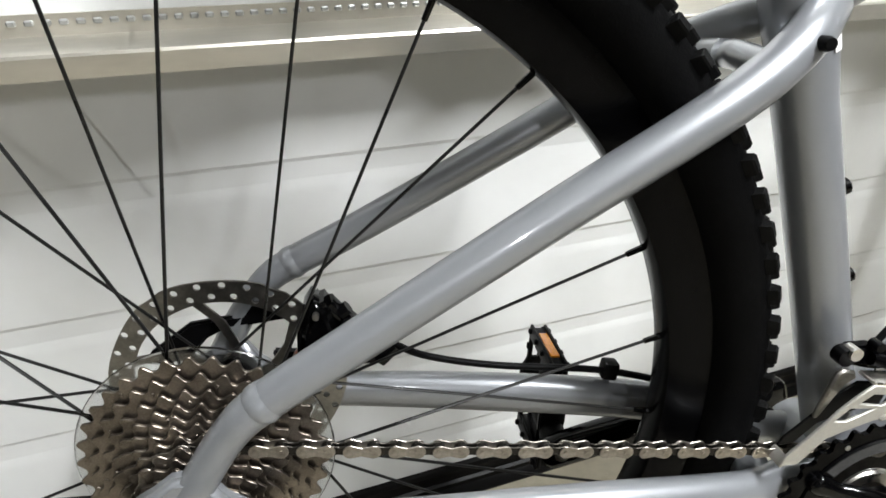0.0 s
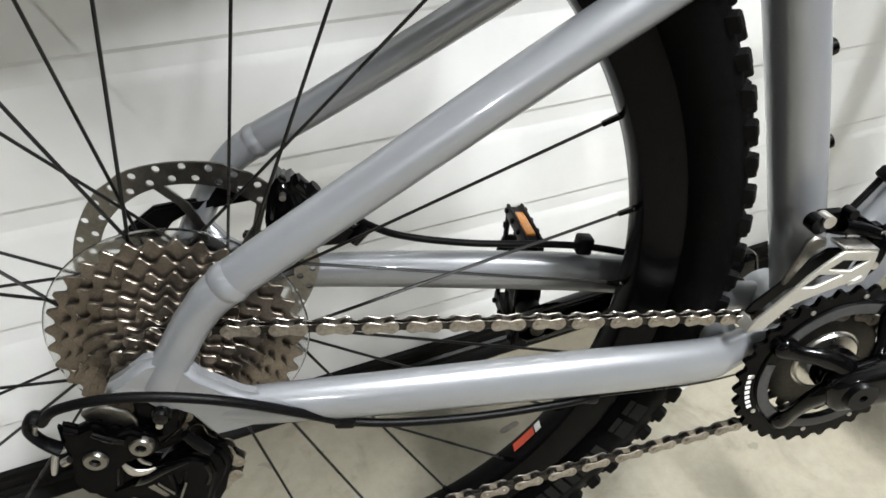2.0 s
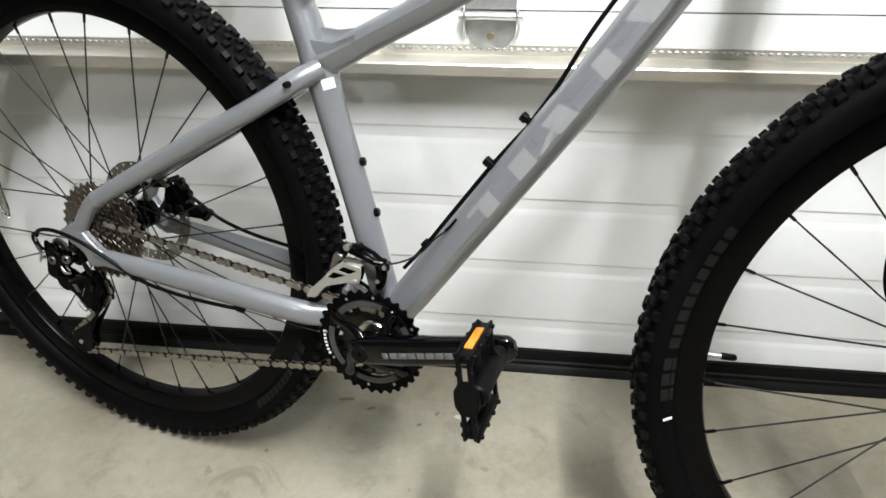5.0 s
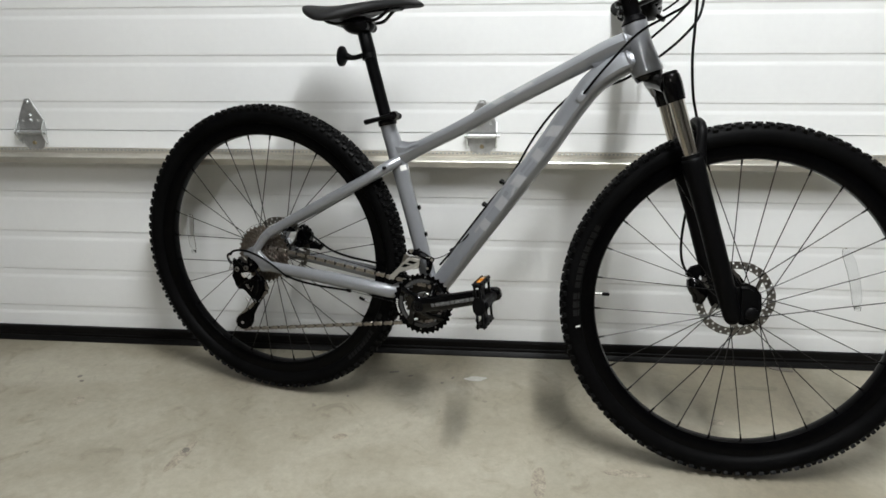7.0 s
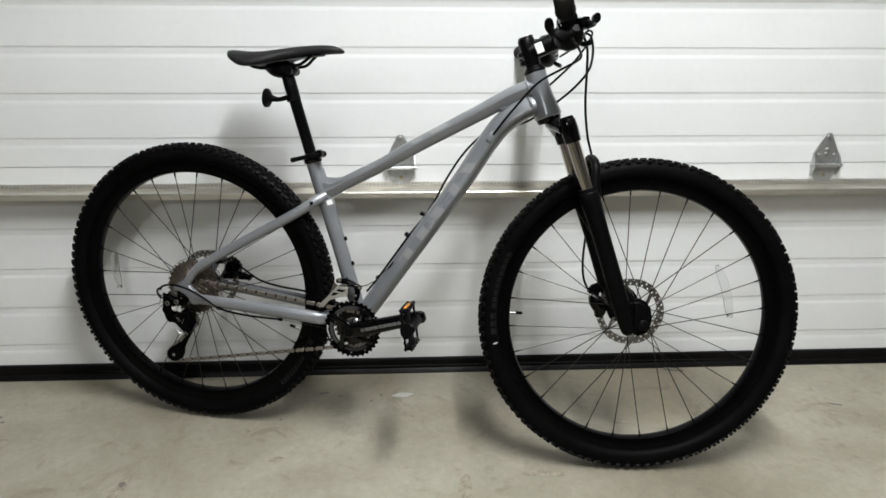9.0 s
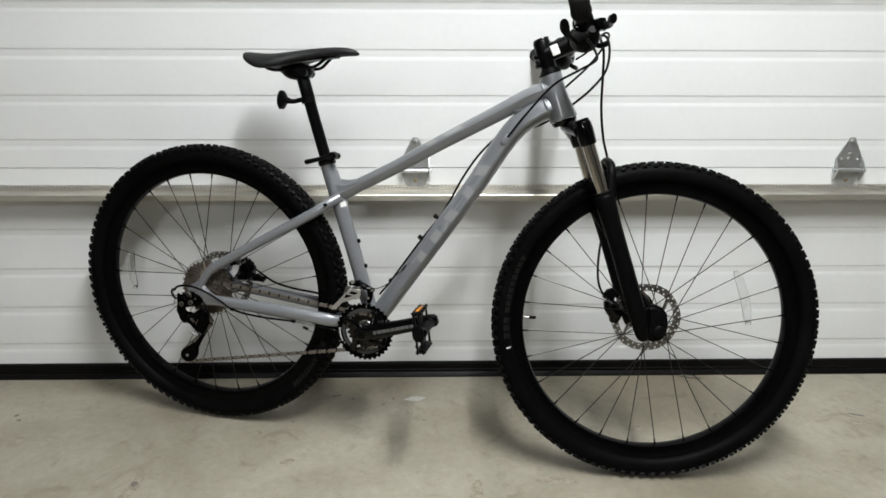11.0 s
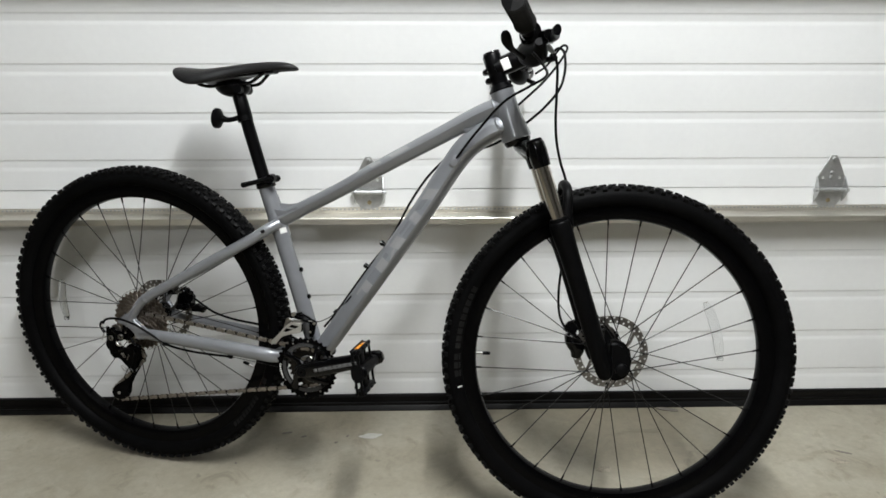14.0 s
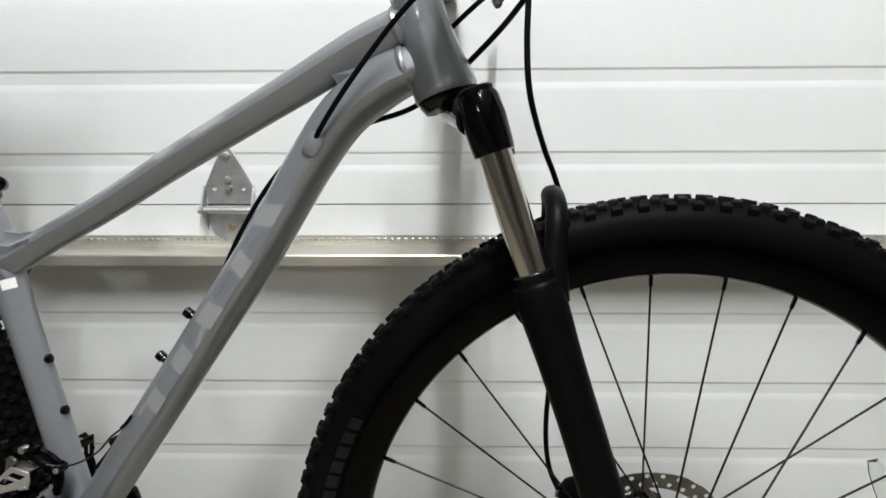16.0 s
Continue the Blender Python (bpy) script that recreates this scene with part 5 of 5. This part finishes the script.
    for y, mat in ((-0.0565, LACQUER), (-0.0420, SATIN)):
        cage = plate([(0.012, -0.066), (0.0160, -0.080), (0.0110, -0.096), (0.0000, -0.114), (-0.0130, -0.134), (-0.0230, -0.154), (-0.0250, -0.172), (-0.0330, -0.186), (-0.0480, -0.190), (-0.0620, -0.184), (-0.0670, -0.172), (-0.0600, -0.158), (-0.0420, -0.146), (-0.0220, -0.133), (-0.0060, -0.116), (-0.0060, -0.090), (0.000, -0.070)],
                     0.0022, Matrix.Translation((0, y, 0)), 0.0007)
        part("cage_plate", cage, mat, mech)
    for cx, cz in (GUIDE, TENSION):
        bm, _ = sprocket(9, -0.0493, 0.0026, 0.004, (cx, 0, cz), tip=0.0030, root=-0.003)
        part("jockey_wheel", bm, PLASTIC, mech, smooth=20)
        part("jockey_bolt", lathe([(-0.0590, 0.001), (-0.0590, 0.0036), (-0.040, 0.0036)], 12, at=(cx, 0, cz)), ALLOY, mech)


build_rear_mech()


def build_front_mech():
    body = plate([(0.3814, 0.0433), (0.3888, 0.0493), (0.4026, 0.0492), (0.4191, 0.0428), (0.4279, 0.0365), (0.4370, 0.0360), (0.4375, 0.0280), (0.4330, 0.0230), (0.4230, 0.0285), (0.4002, 0.0335), (0.3858, 0.0380)], 0.013, Matrix.Translation((0, -0.0345, 0)), 0.0035)
    tube([(0.428, -0.038, 0.0300, 0.0066), (0.4310, -0.040, 0.022, 0.0068), (0.4300, -0.040, 0.010, 0.0060), (0.4270, -0.038, 0.000, 0.0045)], 0.007, 14, body)
    tube([(0.398, -0.044, 0.0440, 0.0040), (0.412, -0.045, 0.0400, 0.0044), (0.426, -0.043, 0.0340, 0.0040)], 0.004, 12, body)
    mech = part("front_derailleur", body, LACQUER, bicycle, "black front derailleur with silver cage")
    part("clamp_screw", tube([(0.3879, -0.036, 0.0472), (0.3879, -0.0445, 0.0472)], 0.0042, 14, steps=0), STEEL, mech)
    part("clamp_boss", tube([(0.3840, -0.034, 0.0440), (0.3840, -0.0425, 0.0440)], 0.0058, 16, steps=0), SATIN, mech)
    part("pivot_bolt", tube([(0.4035, -0.036, 0.0505), (0.4035, -0.044, 0.0505)], 0.0032, 12, steps=0), SATIN, mech)
    anchor = part("cable_anchor", lathe([(-0.034, 0.002), (-0.0460, 0.0040), (-0.0475, 0.0058), (-0.0475, 0.001)], 16, at=(0.4385, 0, 0.0330)), SATIN, mech)
    part("anchor_bolt", lathe([(-0.0475, 0.0034), (-0.0505, 0.0030), (-0.0505, 0.0005)], 6, at=(0.4385, 0, 0.0330)), STEEL, anchor)
    part("stop_screw", tube([(0.4285, -0.044, 0.0125), (0.4285, -0.0475, 0.0125)], 0.0026, 10, steps=0), STEEL, mech)
    # long silver cage: tall at the front, a narrow tail behind
    outer = [(0.3407, -0.0178), (0.3445, -0.0097), (0.3640, 0.0105), (0.3710, 0.0195), (0.3800, 0.0280), (0.3902, 0.0360), (0.4136, 0.0330), (0.4138, 0.0233), (0.4110, 0.0123), (0.3962, 0.0104), (0.3770, 0.0038), (0.3675, 0.0000), (0.3525, -0.0174)]
    slots = [[(0.3838, 0.0238), (0.3915, 0.0296), (0.4085, 0.0272), (0.3985, 0.0212)], [(0.3700, 0.0125), (0.3785, 0.0208), (0.3940, 0.0190), (0.3780, 0.0118)]]
    cage = part("cage_outer", plate(outer, 0.0022, Matrix.Translation((0, -0.0590, 0)), 0.0005, slots=slots), CAGE, mech, "silver cage plate with long slots")
    part("cage_fold", plate([(0.3985, 0.0125), (0.4074, 0.0175), (0.4095, 0.0130), (0.3995, 0.0100)], 0.0030, Matrix.Translation((0, -0.0600, 0)), 0.0008), CAGE, cage)
    part("cage_inner", plate([(0.396 + (x - 0.396) * 0.9, 0.008 + (z - 0.008) * 0.8) for x, z in outer], 0.0020, Matrix.Translation((0, -0.0465, 0)), 0.0006), SATIN, mech)
    part("cage_bridge", block((0.0240, 0.014, 0.0022), pose(0.402, -0.0525, 0.0352, 0, 7, 0), 0.0006), STEEL, mech)
    part("cage_tail", block((0.008, 0.014, 0.0022), pose(0.3445, -0.052, -0.0165, 0, -50, 0), 0.0006), CAGE, mech)
    part("swing_link", plate([(0.3733, 0.0386), (0.3771, 0.0415), (0.3850, 0.0390), (0.3870, 0.0345), (0.3800, 0.0300), (0.3740, 0.0190), (0.3690, 0.0100), (0.3665, 0.0063), (0.3648, 0.0080), (0.3701, 0.0279)], 0.0040, Matrix.Translation((0, -0.0480, 0)), 0.0012), ROTOR, mech, "grey swing link")


build_front_mech()


# brakes
def build_calipers():
    body = plate([(0.0664, 0.0674), (0.0734, 0.0555), (0.0755, 0.0441), (0.0850, 0.0330), (0.0843, 0.0201), (0.0745, 0.0099), (0.0551, 0.0094), (0.0489, 0.0231), (0.0496, 0.0379), (0.0553, 0.0577), (0.0603, 0.0651)], 0.030, Matrix.Translation((0, 0.054, 0)), 0.0055)
    tube([(0.0700, 0.052, 0.058, 0.0075), (0.0775, 0.054, 0.0480, 0.0070), (0.0835, 0.055, 0.0395, 0.0062)], 0.007, 12, body)
    rear = part("brake_caliper", body, BLACK, bicycle, "black hydraulic brake caliper")
    part("mount_bracket", plate([(0.030, 0.020), (0.046, 0.018), (0.094, 0.024), (0.110, 0.014), (0.112, 0.004), (0.098, 0.004), (0.060, 0.004), (0.034, 0.006)], 0.009, Matrix.Translation((0, 0.060, 0)), 0.002), SATIN, rear)
    part("hose_bolt", tube([(0.0790, 0.050, 0.0500), (0.0850, 0.050, 0.0545)], 0.0050, 8, steps=0), SATIN, rear)
    part("banjo", lathe([(0.046, 0.002), (0.046, 0.0060), (0.056, 0.0060), (0.056, 0.002)], 14, at=(0.0850, 0, 0.0425)), BLACK, rear)
    part("pad_pin", tube([(0.0640, 0.034, 0.056), (0.0640, 0.072, 0.056)], 0.0022, 8, steps=0), STEEL, rear)
    for x, z in ((0.0575, 0.020), (0.0780, 0.022)):
        part("piston_cap", lathe([(0.0370, 0.001), (0.0370, 0.0062), (0.0400, 0.0075)], 16, at=(x, 0, z)), SATIN, rear)
    part("mount_bolt", tube([(0.104, 0.058, 0.006), (0.116, 0.058, 0.018)], 0.0058, 10, steps=0), BLACK, rear)
    part("pad_clip", block((0.010, 0.008, 0.008), pose(0.050, 0.051, 0.018, 0, 25, 0), 0.002), ORANGE, rear, "orange plastic pad clip")
    # inner left dropout plate with adapter, seen through the wheel
    part("dropout_adapter", plate([(-0.056, 0.017), (-0.050, 0.0255), (-0.0216, 0.0455), (0.0132, 0.0495), (0.0200, 0.0580), (0.0320, 0.0545), (0.0420, 0.0440), (0.0260, 0.0420), (0.000, 0.0390), (-0.012, 0.0330), (-0.022, 0.0220), (-0.040, 0.0150)], 0.006, Matrix.Translation((0, 0.0605, 0)), 0.0018), SATIN, rear)
    cal = bmesh.new()
    tube([(0.985, 0.052, 0.030, 0.010), (0.993, 0.050, 0.016, 0.0165), (1.004, 0.050, -0.002, 0.0165), (1.003, 0.050, -0.022, 0.010)], 0.015, 14, cal, squash=1.2)
    front = part("front_brake_caliper", cal, BLACK, bicycle, "black hydraulic brake caliper", STEER)
    part("mount_bracket", plate([(0.976, 0.040), (0.984, 0.052), (1.010, 0.062), (1.024, 0.056), (1.026, 0.044), (1.004, 0.034), (0.998, 0.010), (1.020, -0.010), (1.014, -0.018), (0.990, -0.006), (0.986, 0.028)], 0.009, Matrix.Translation((0, 0.062, 0)), 0.002), SATIN, front)
    part("mount_bolt", tube([(0.976, 0.058, 0.040), (0.986, 0.058, 0.036)], 0.006, 10, steps=0), BLACK, front)


build_calipers()


# hoses, cables and small fittings
def cable(name, pts, r, label, steer=False, mat=PLASTIC):
    return part(name, tube(pts, r, 10, steps=8), mat, bicycle, label, STEER if steer else None)


HOSE = "black hydraulic brake hose"
HOUSING = "black cable housing"
cable("brake_hose", [(0.900, -0.084, 0.5985), (0.912, -0.064, 0.5960), (0.9235, -0.050, 0.572), (0.9250, -0.050, 0.520), (0.9255, -0.050, 0.470), (0.930, -0.044, 0.430), (0.944, 0.000, 0.392), (0.958, 0.030, 0.362), (0.972, 0.052, 0.320), (0.972, 0.066, 0.250), (0.966, 0.070, 0.180), (0.962, 0.072, 0.110), (0.967, 0.070, 0.062), (0.983, 0.060, 0.030)], 0.0027, HOSE, True)
cable("brake_hose", [(0.905, 0.080, 0.5970), (0.914, 0.062, 0.6010), (0.930, 0.045, 0.620), (0.943, 0.03, 0.612), (0.944, 0.0, 0.575), (0.934, -0.02, 0.535), (0.910, -0.010, 0.502), (0.880, 0.010, 0.474), (0.850, 0.036, 0.452), (0.815, 0.042, 0.428), (0.772, 0.034, 0.412), (0.745, 0.028, 0.402)], 0.0027, HOSE, True)
cable("shift_housing", [(0.893, -0.205, 0.578), (0.906, -0.170, 0.566), (0.915, -0.120, 0.553), (0.905, -0.085, 0.545), (0.878, -0.066, 0.532), (0.8295, -0.046, 0.504), (0.7787, -0.040, 0.447), (0.745, -0.032, 0.404), (0.735, -0.022, 0.392)], 0.0025, HOUSING)
cable("shift_housing", [(0.872, 0.235, 0.585), (0.900, 0.190, 0.600), (0.930, 0.140, 0.632), (0.943, 0.115, 0.625), (0.928, 0.085, 0.592), (0.900, 0.055, 0.552), (0.863, 0.036, 0.514), (0.820, 0.036, 0.475), (0.775, 0.036, 0.440), (0.735, 0.026, 0.412), (0.705, 0.018, 0.390), (0.668, 0.014, 0.350), (0.634, 0.012, 0.298), (0.605, 0.012, 0.2425), (0.577, 0.011, 0.1965)], 0.0025, HOUSING)
cable("shift_housing", [(0.577, 0.011, 0.1965), (0.545, 0.011, 0.1560), (0.500, 0.010, 0.092), (0.464, 0.008, 0.040), (0.440, 0.006, 0.010)], 0.0025, HOUSING)
cable("brake_hose", [(0.087, 0.052, 0.040), (0.100, 0.055, 0.030), (0.115, 0.058, 0.018), (0.140, 0.062, 0.003), (0.190, 0.060, -0.008), (0.275, 0.052, -0.016), (0.350, 0.040, -0.034), (0.400, 0.030, -0.050)], 0.0027, HOSE)
cable("shift_housing", [(0.5111, -0.0165, 0.0908), (0.5046, -0.0190, 0.0809), (0.4905, -0.0240, 0.0686), (0.4767, -0.0290, 0.0518), (0.4640, -0.0345, 0.0430), (0.4518, -0.0370, 0.0370), (0.442, -0.0400, 0.0345)], 0.0011, "bare grey shift cable", mat=SPOKE)
cable("cable_cap", [(0.5117, -0.0165, 0.0924), (0.5057, -0.0185, 0.0840), (0.5003, -0.0205, 0.0781)], 0.0017, "black cable end cap")
cable("inner_cable", [(0.440, -0.0445, 0.0362), (0.420, -0.0465, 0.0370), (0.400, -0.0470, 0.0380)], 0.0009, "bare steel shift cable", mat=STEEL)
cable("shift_housing", [(0.089, -0.071, -0.036), (0.060, -0.078, -0.014), (0.030, -0.085, 0.006), (0.000, -0.088, 0.017), (-0.025, -0.088, 0.019), (-0.046, -0.086, 0.014), (-0.056, -0.083, 0.004)], 0.0027, HOUSING)
cable("shift_housing", [(0.089, -0.071, -0.036), (0.120, -0.070, -0.044), (0.170, -0.068, -0.0505), (0.220, -0.064, -0.054), (0.245, -0.060, -0.056)], 0.0026, HOUSING)
cable("inner_cable", [(0.245, -0.060, -0.056), (0.330, -0.046, -0.072), (0.400, -0.020, -0.092)], 0.0007, "dark steel shift cable", mat=SPOKE)
cable("inner_cable", [(-0.060, -0.082, 0.002), (-0.063, -0.080, -0.008), (-0.054, -0.080, -0.020)], 0.0012, "bare steel shift cable", mat=STEEL)


def fitting(name, bm, mat, label=""):
    return part(name, bm, mat, bicycle, label)


for x, z, ang in ((0.3745, 0.1345, 0), (0.392, 0.0745, 0)):
    d = Vector((math.cos(radians(16.6)), 0, math.sin(radians(16.6))))
    p = Vector((x - 0.002, 0, z))
    fitting("bottle_bolt", tube([(*(p + d * 0.012), 0.0040), (*(p + d * 0.0155), 0.0040), (*(p + d * 0.0157), 0.0056), (*(p + d * 0.0195), 0.0053), (*(p + d * 0.0205), 0.004)], 0.005, 12, steps=0), BLACK, "black bottle-cage bolt")
for x, z in ((0.5635, 0.1405), (0.600, 0.192)):
    d = Vector((-0.815, 0, 0.579))
    p = Vector((x, 0, z))
    fitting("bottle_bolt", tube([(*(p + d * 0.020), 0.0040), (*(p + d * 0.026), 0.0040), (*(p + d * 0.0262), 0.0058), (*(p + d * 0.033), 0.0056), (*(p + d * 0.034), 0.004)], 0.005, 12, steps=0), BLACK, "black bottle-cage bolt")
fitting("cable_guide", block((0.012, 0.012, 0.008), pose(0.090, -0.068, -0.036, 0, 10, 0), 0.002), SATIN, "small cable guide")
fitting("cable_guide", block((0.012, 0.008, 0.008), pose(0.243, -0.059, -0.056, 0, 10, 0), 0.002), SATIN, "small cable guide")
fitting("hose_clip", block((0.012, 0.012, 0.014), pose(0.275, 0.052, -0.014, 0, 10, 0), 0.002), PLASTIC, "black hose clip")
fitting("cable_tie", block((0.009, 0.012, 0.009), pose(0.468, 0.006, 0.047, 0, -50, 0), 0.002), PLASTIC, "black cable clip")
fitting("stay_plug", lathe([(-0.051, 0.001), (-0.051, 0.0030), (-0.0485, 0.0038), (-0.036, 0.0038)], 14, at=(0.3225, 0, 0.2280)), PLASTIC, "black plastic plug")
fitting("cable_port", tube([(0.7265, -0.0250, 0.3790, 0.004), (0.7290, -0.0262, 0.3825, 0.0078), (0.7350, -0.0268, 0.3905, 0.0088), (0.7400, -0.0264, 0.3965, 0.0070), (0.7420, -0.0255, 0.3990, 0.003)], 0.008, 16, squash=0.28), PAINT, "grey cable port grommet")
sticker = bmesh.new()
axis_d, out_d, c0 = Vector((-0.285, 0, 0.9585)), Vector((0.9585, 0, 0.285)), Vector((0.3415, 0, 0.2235))
loft(sticker, [[tuple(c0 + axis_d * q + out_d * (r * math.sin(a)) + Vector((0, -r * math.cos(a), 0))) for q, r in ((-0.0058, 0.0196), (0.0058, 0.0199), (0.0058, 0.0203), (-0.0058, 0.0200))] for a in (radians(24 + 9 * k) for k in range(6))])
fitting("seat_tube_sticker", sticker, WHITE, "small silver-white sticker")


def tube_decal(name, spans, mat, label, points=DOWN[:9], owner=None, shape=None):
    """Patches that lie on the flank of the down tube: along, and round from the top edge."""
    line = curve(points, 8)
    line = np.array(line)
    s = np.r_[0, np.cumsum(np.linalg.norm(np.diff(line[:, :2], axis=0), axis=1))]
    for (s0, s1), (a0, a1), slant in spans:
        rings = []
        for i in range(9):
            ring = []
            for shell_r in (1.006, 1.010):
                order = range(9) if shell_r < 1.008 else range(8, -1, -1)
                for j in order:
                    a = radians(a0 + (a1 - a0) * j / 8)
                    q = s0 + (s1 - s0) * i / 8 + slant * (j / 8 - 0.5)
                    x, z, r = (np.interp(q, s, line[:, k]) for k in range(3))
                    x2, z2 = (np.interp(q + 0.002, s, line[:, k]) for k in range(2))
                    d = np.array((x2 - x, z2 - z))
                    d /= np.linalg.norm(d)
                    nx, nz = -d[1], d[0]
                    up = max(-0.42, math.cos(a))
                    ring.append((x + nx * r * shell_r * up, -r * shell_r * (shape or flank)(up), z + nz * r * shell_r * up))
            rings.append(ring)
        part(name, loft(bmesh.new(), rings), mat, owner or down_tube, label, smooth=70)


LOGO = "pale grey block decal"
tube_decal("decal", [((0.188, 0.204), (64, 76), 0.0), ((0.205, 0.228), (64, 114), 0.0), ((0.262, 0.290), (64, 114), 0.0), ((0.304, 0.318), (90, 112), -0.02), ((0.322, 0.350), (60, 114), 0.008), ((0.392, 0.414), (58, 112), 0.0), ((0.448, 0.474), (52, 110), 0.014)], DECAL, LOGO)
tube_decal("decal", [((0.2285, 0.2615), (66, 112), 0.0), ((0.291, 0.303), (66, 88), 0.0), ((0.3535, 0.3885), (62, 76), 0.0), ((0.3535, 0.3885), (88, 112), 0.0), ((0.418, 0.445), (60, 86), 0.012)], DECAL_DARK, "slate grey block decal")


top_tube = [c for c in bicycle.children if c.name.startswith("top_tube")][0]
tube_decal("decal", [((0.252, 0.277), (38, 74), 0.008), ((0.300, 0.343), (38, 74), 0.008)], DECAL, LOGO, TOP_LINE, top_tube, high_flank)


def prints():
    """Worn grey lettering on the tyre flanks, as plain bars, and the small marks on rim and tyre."""
    tyre_f = [c for c in front_wheel.children if c.name.startswith("tyre")][0]
    tyre_r = [c for c in rear_wheel.children if c.name.startswith("tyre")][0]
    flank = (-0.0230, -0.0279)
    for tyre, start, step, count in ((tyre_f, 154.0, 2.68, 9), (tyre_f, 179.4, 3.1, 3), (tyre_r, -47.5, 2.05, 9), (tyre_r, -26.5, 3.6, 2)):
        for k in range(count):
            big = step > 3
            part("printed_bar", ring_arc(0.3205 if not big else 0.3195, 0.3312 if not big else 0.3325, flank if not big else (-0.0225, -0.0279), start + step * k, start + step * (k + 0.74), 3), TYREPRINT, tyre, "worn grey printed bar")
    part("printed_bar", ring_arc(0.3205, 0.3300, (-0.0232, -0.0279), 191.5, 192.0, 2), WHITE, tyre_f, "small white printed bar")
    part("rim_sticker", ring_arc(0.2868, 0.2872, (0.006, 0.013), -40.0, -34.9, 6), REDSTICK, rear_wheel, "small red sticker")
    part("rim_sticker", ring_arc(0.2868, 0.2872, (0.006, 0.013), -34.6, -33.2, 3), WHITE, rear_wheel, "small white sticker")


prints()


def spoke_reflector(wheel, p0, p1, y):
    """A clear curved strip clipped across the spokes."""
    bm = bmesh.new()
    a, b = np.array(p0), np.array(p1)
    mid = (a + b) / 2
    out = mid / np.linalg.norm(mid) * 0.006
    rings = []
    for k in range(13):
        t = k / 12
        c = a + (b - a) * t + out * 4 * t * (1 - t)
        w = 0.0095 * (1 - 0.55 * abs(2 * t - 1) ** 6)
        n = mid / np.linalg.norm(mid)
        rings.append([(c[0] - n[0] * w, y - 0.002, c[1] - n[1] * w), (c[0], y - 0.0055, c[1]), (c[0] + n[0] * w, y - 0.002, c[1] + n[1] * w), (c[0] + n[0] * w, y + 0.001, c[1] + n[1] * w), (c[0] - n[0] * w, y + 0.001, c[1] - n[1] * w)])
    loft(bm, rings)
    ob = part("spoke_reflector", bm, CLEAR, wheel, "clear plastic spoke reflector")
    part("reflector_clip", block((0.012, 0.006, 0.009), Matrix.Translation((b[0], y - 0.003, b[1])), 0.002), CLEAR, ob)
    return ob


spoke_reflector(front_wheel, (0.177, 0.124), (0.214, 0.008), 0.006)
spoke_reflector(rear_wheel, (-0.234, 0.075), (-0.233, -0.022), 0.006)


# ---- marks on the floor ----
def blotch(name, x, y, rx, ry, turn, mat, label, seed, lift=0.0006):
    rng = random.Random(seed)
    bm = bmesh.new()
    n = 22
    top = []
    wob = [1 + 0.28 * rng.uniform(-1, 1) for _ in range(n)]
    for k in range(n):
        a = 2 * math.pi * k / n
        r = 0.5 * wob[k] + 0.25 * wob[k - 1] + 0.25 * wob[(k + 1) % n]
        top.append(bm.verts.new((rx * r * math.cos(a), ry * r * math.sin(a), 0)))
    bm.faces.new(top)
    got = bmesh.ops.extrude_face_region(bm, geom=bm.faces[:])
    bmesh.ops.translate(bm, vec=(0, 0, lift), verts=[v for v in got["geom"] if isinstance(v, bmesh.types.BMVert)])
    ob = part(name, bm, mat, None, at=Matrix.Translation((x, y, FLOOR)) @ Matrix.Rotation(radians(turn), 4, "Z"))
    return tagged(ob, label=label, category="stain", kind="structure")


blotch("floor_stain", -0.012, -0.142, 0.030, 0.012, 5, PALESTAIN, "pale dried splash on the concrete floor", 1)
for k, (x, y, rx, ry, turn) in enumerate(((-0.187, -0.140, 0.007, 0.003, 20), (-0.073, -0.141, 0.006, 0.003, 60), (-0.099, -0.170, 0.005, 0.003, 30), (-0.236, -0.122, 0.014, 0.004, 10), (1.185, -0.244, 0.020, 0.0035, -25), (-0.333, -0.254, 0.003, 0.003, 0), (-1.08, -0.212, 0.007, 0.005, 40), (-1.06, -0.235, 0.006, 0.004, -20), (-0.64, -0.505, 0.008, 0.010, 40))):
    blotch("floor_stain", x, y, rx, ry, turn, STAIN, "small dark scuff on the concrete floor", 10 + k)
for k, (x, y, rx, ry, turn) in enumerate(((-0.642, -0.525, 0.014, 0.055, -8), (0.134, -0.555, 0.015, 0.050, -3), (0.312, -0.508, 0.052, 0.011, -4), (-0.310, -0.427, 0.018, 0.010, 10), (0.566, -0.299, 0.020, 0.013, 15), (-1.01, -0.324, 0.014, 0.022, 20), (1.154, -0.280, 0.024, 0.010, -20))):
    blotch("floor_stain", x, y, rx, ry, turn, OILSTAIN, "brown worn stain on the concrete floor", 40 + k, 0.0005)
blotch("floor_stain", 0.815, -0.028, 0.032, 0.008, -14, STAIN, "dark scrap of dirt beside the garage door", 60, 0.002)
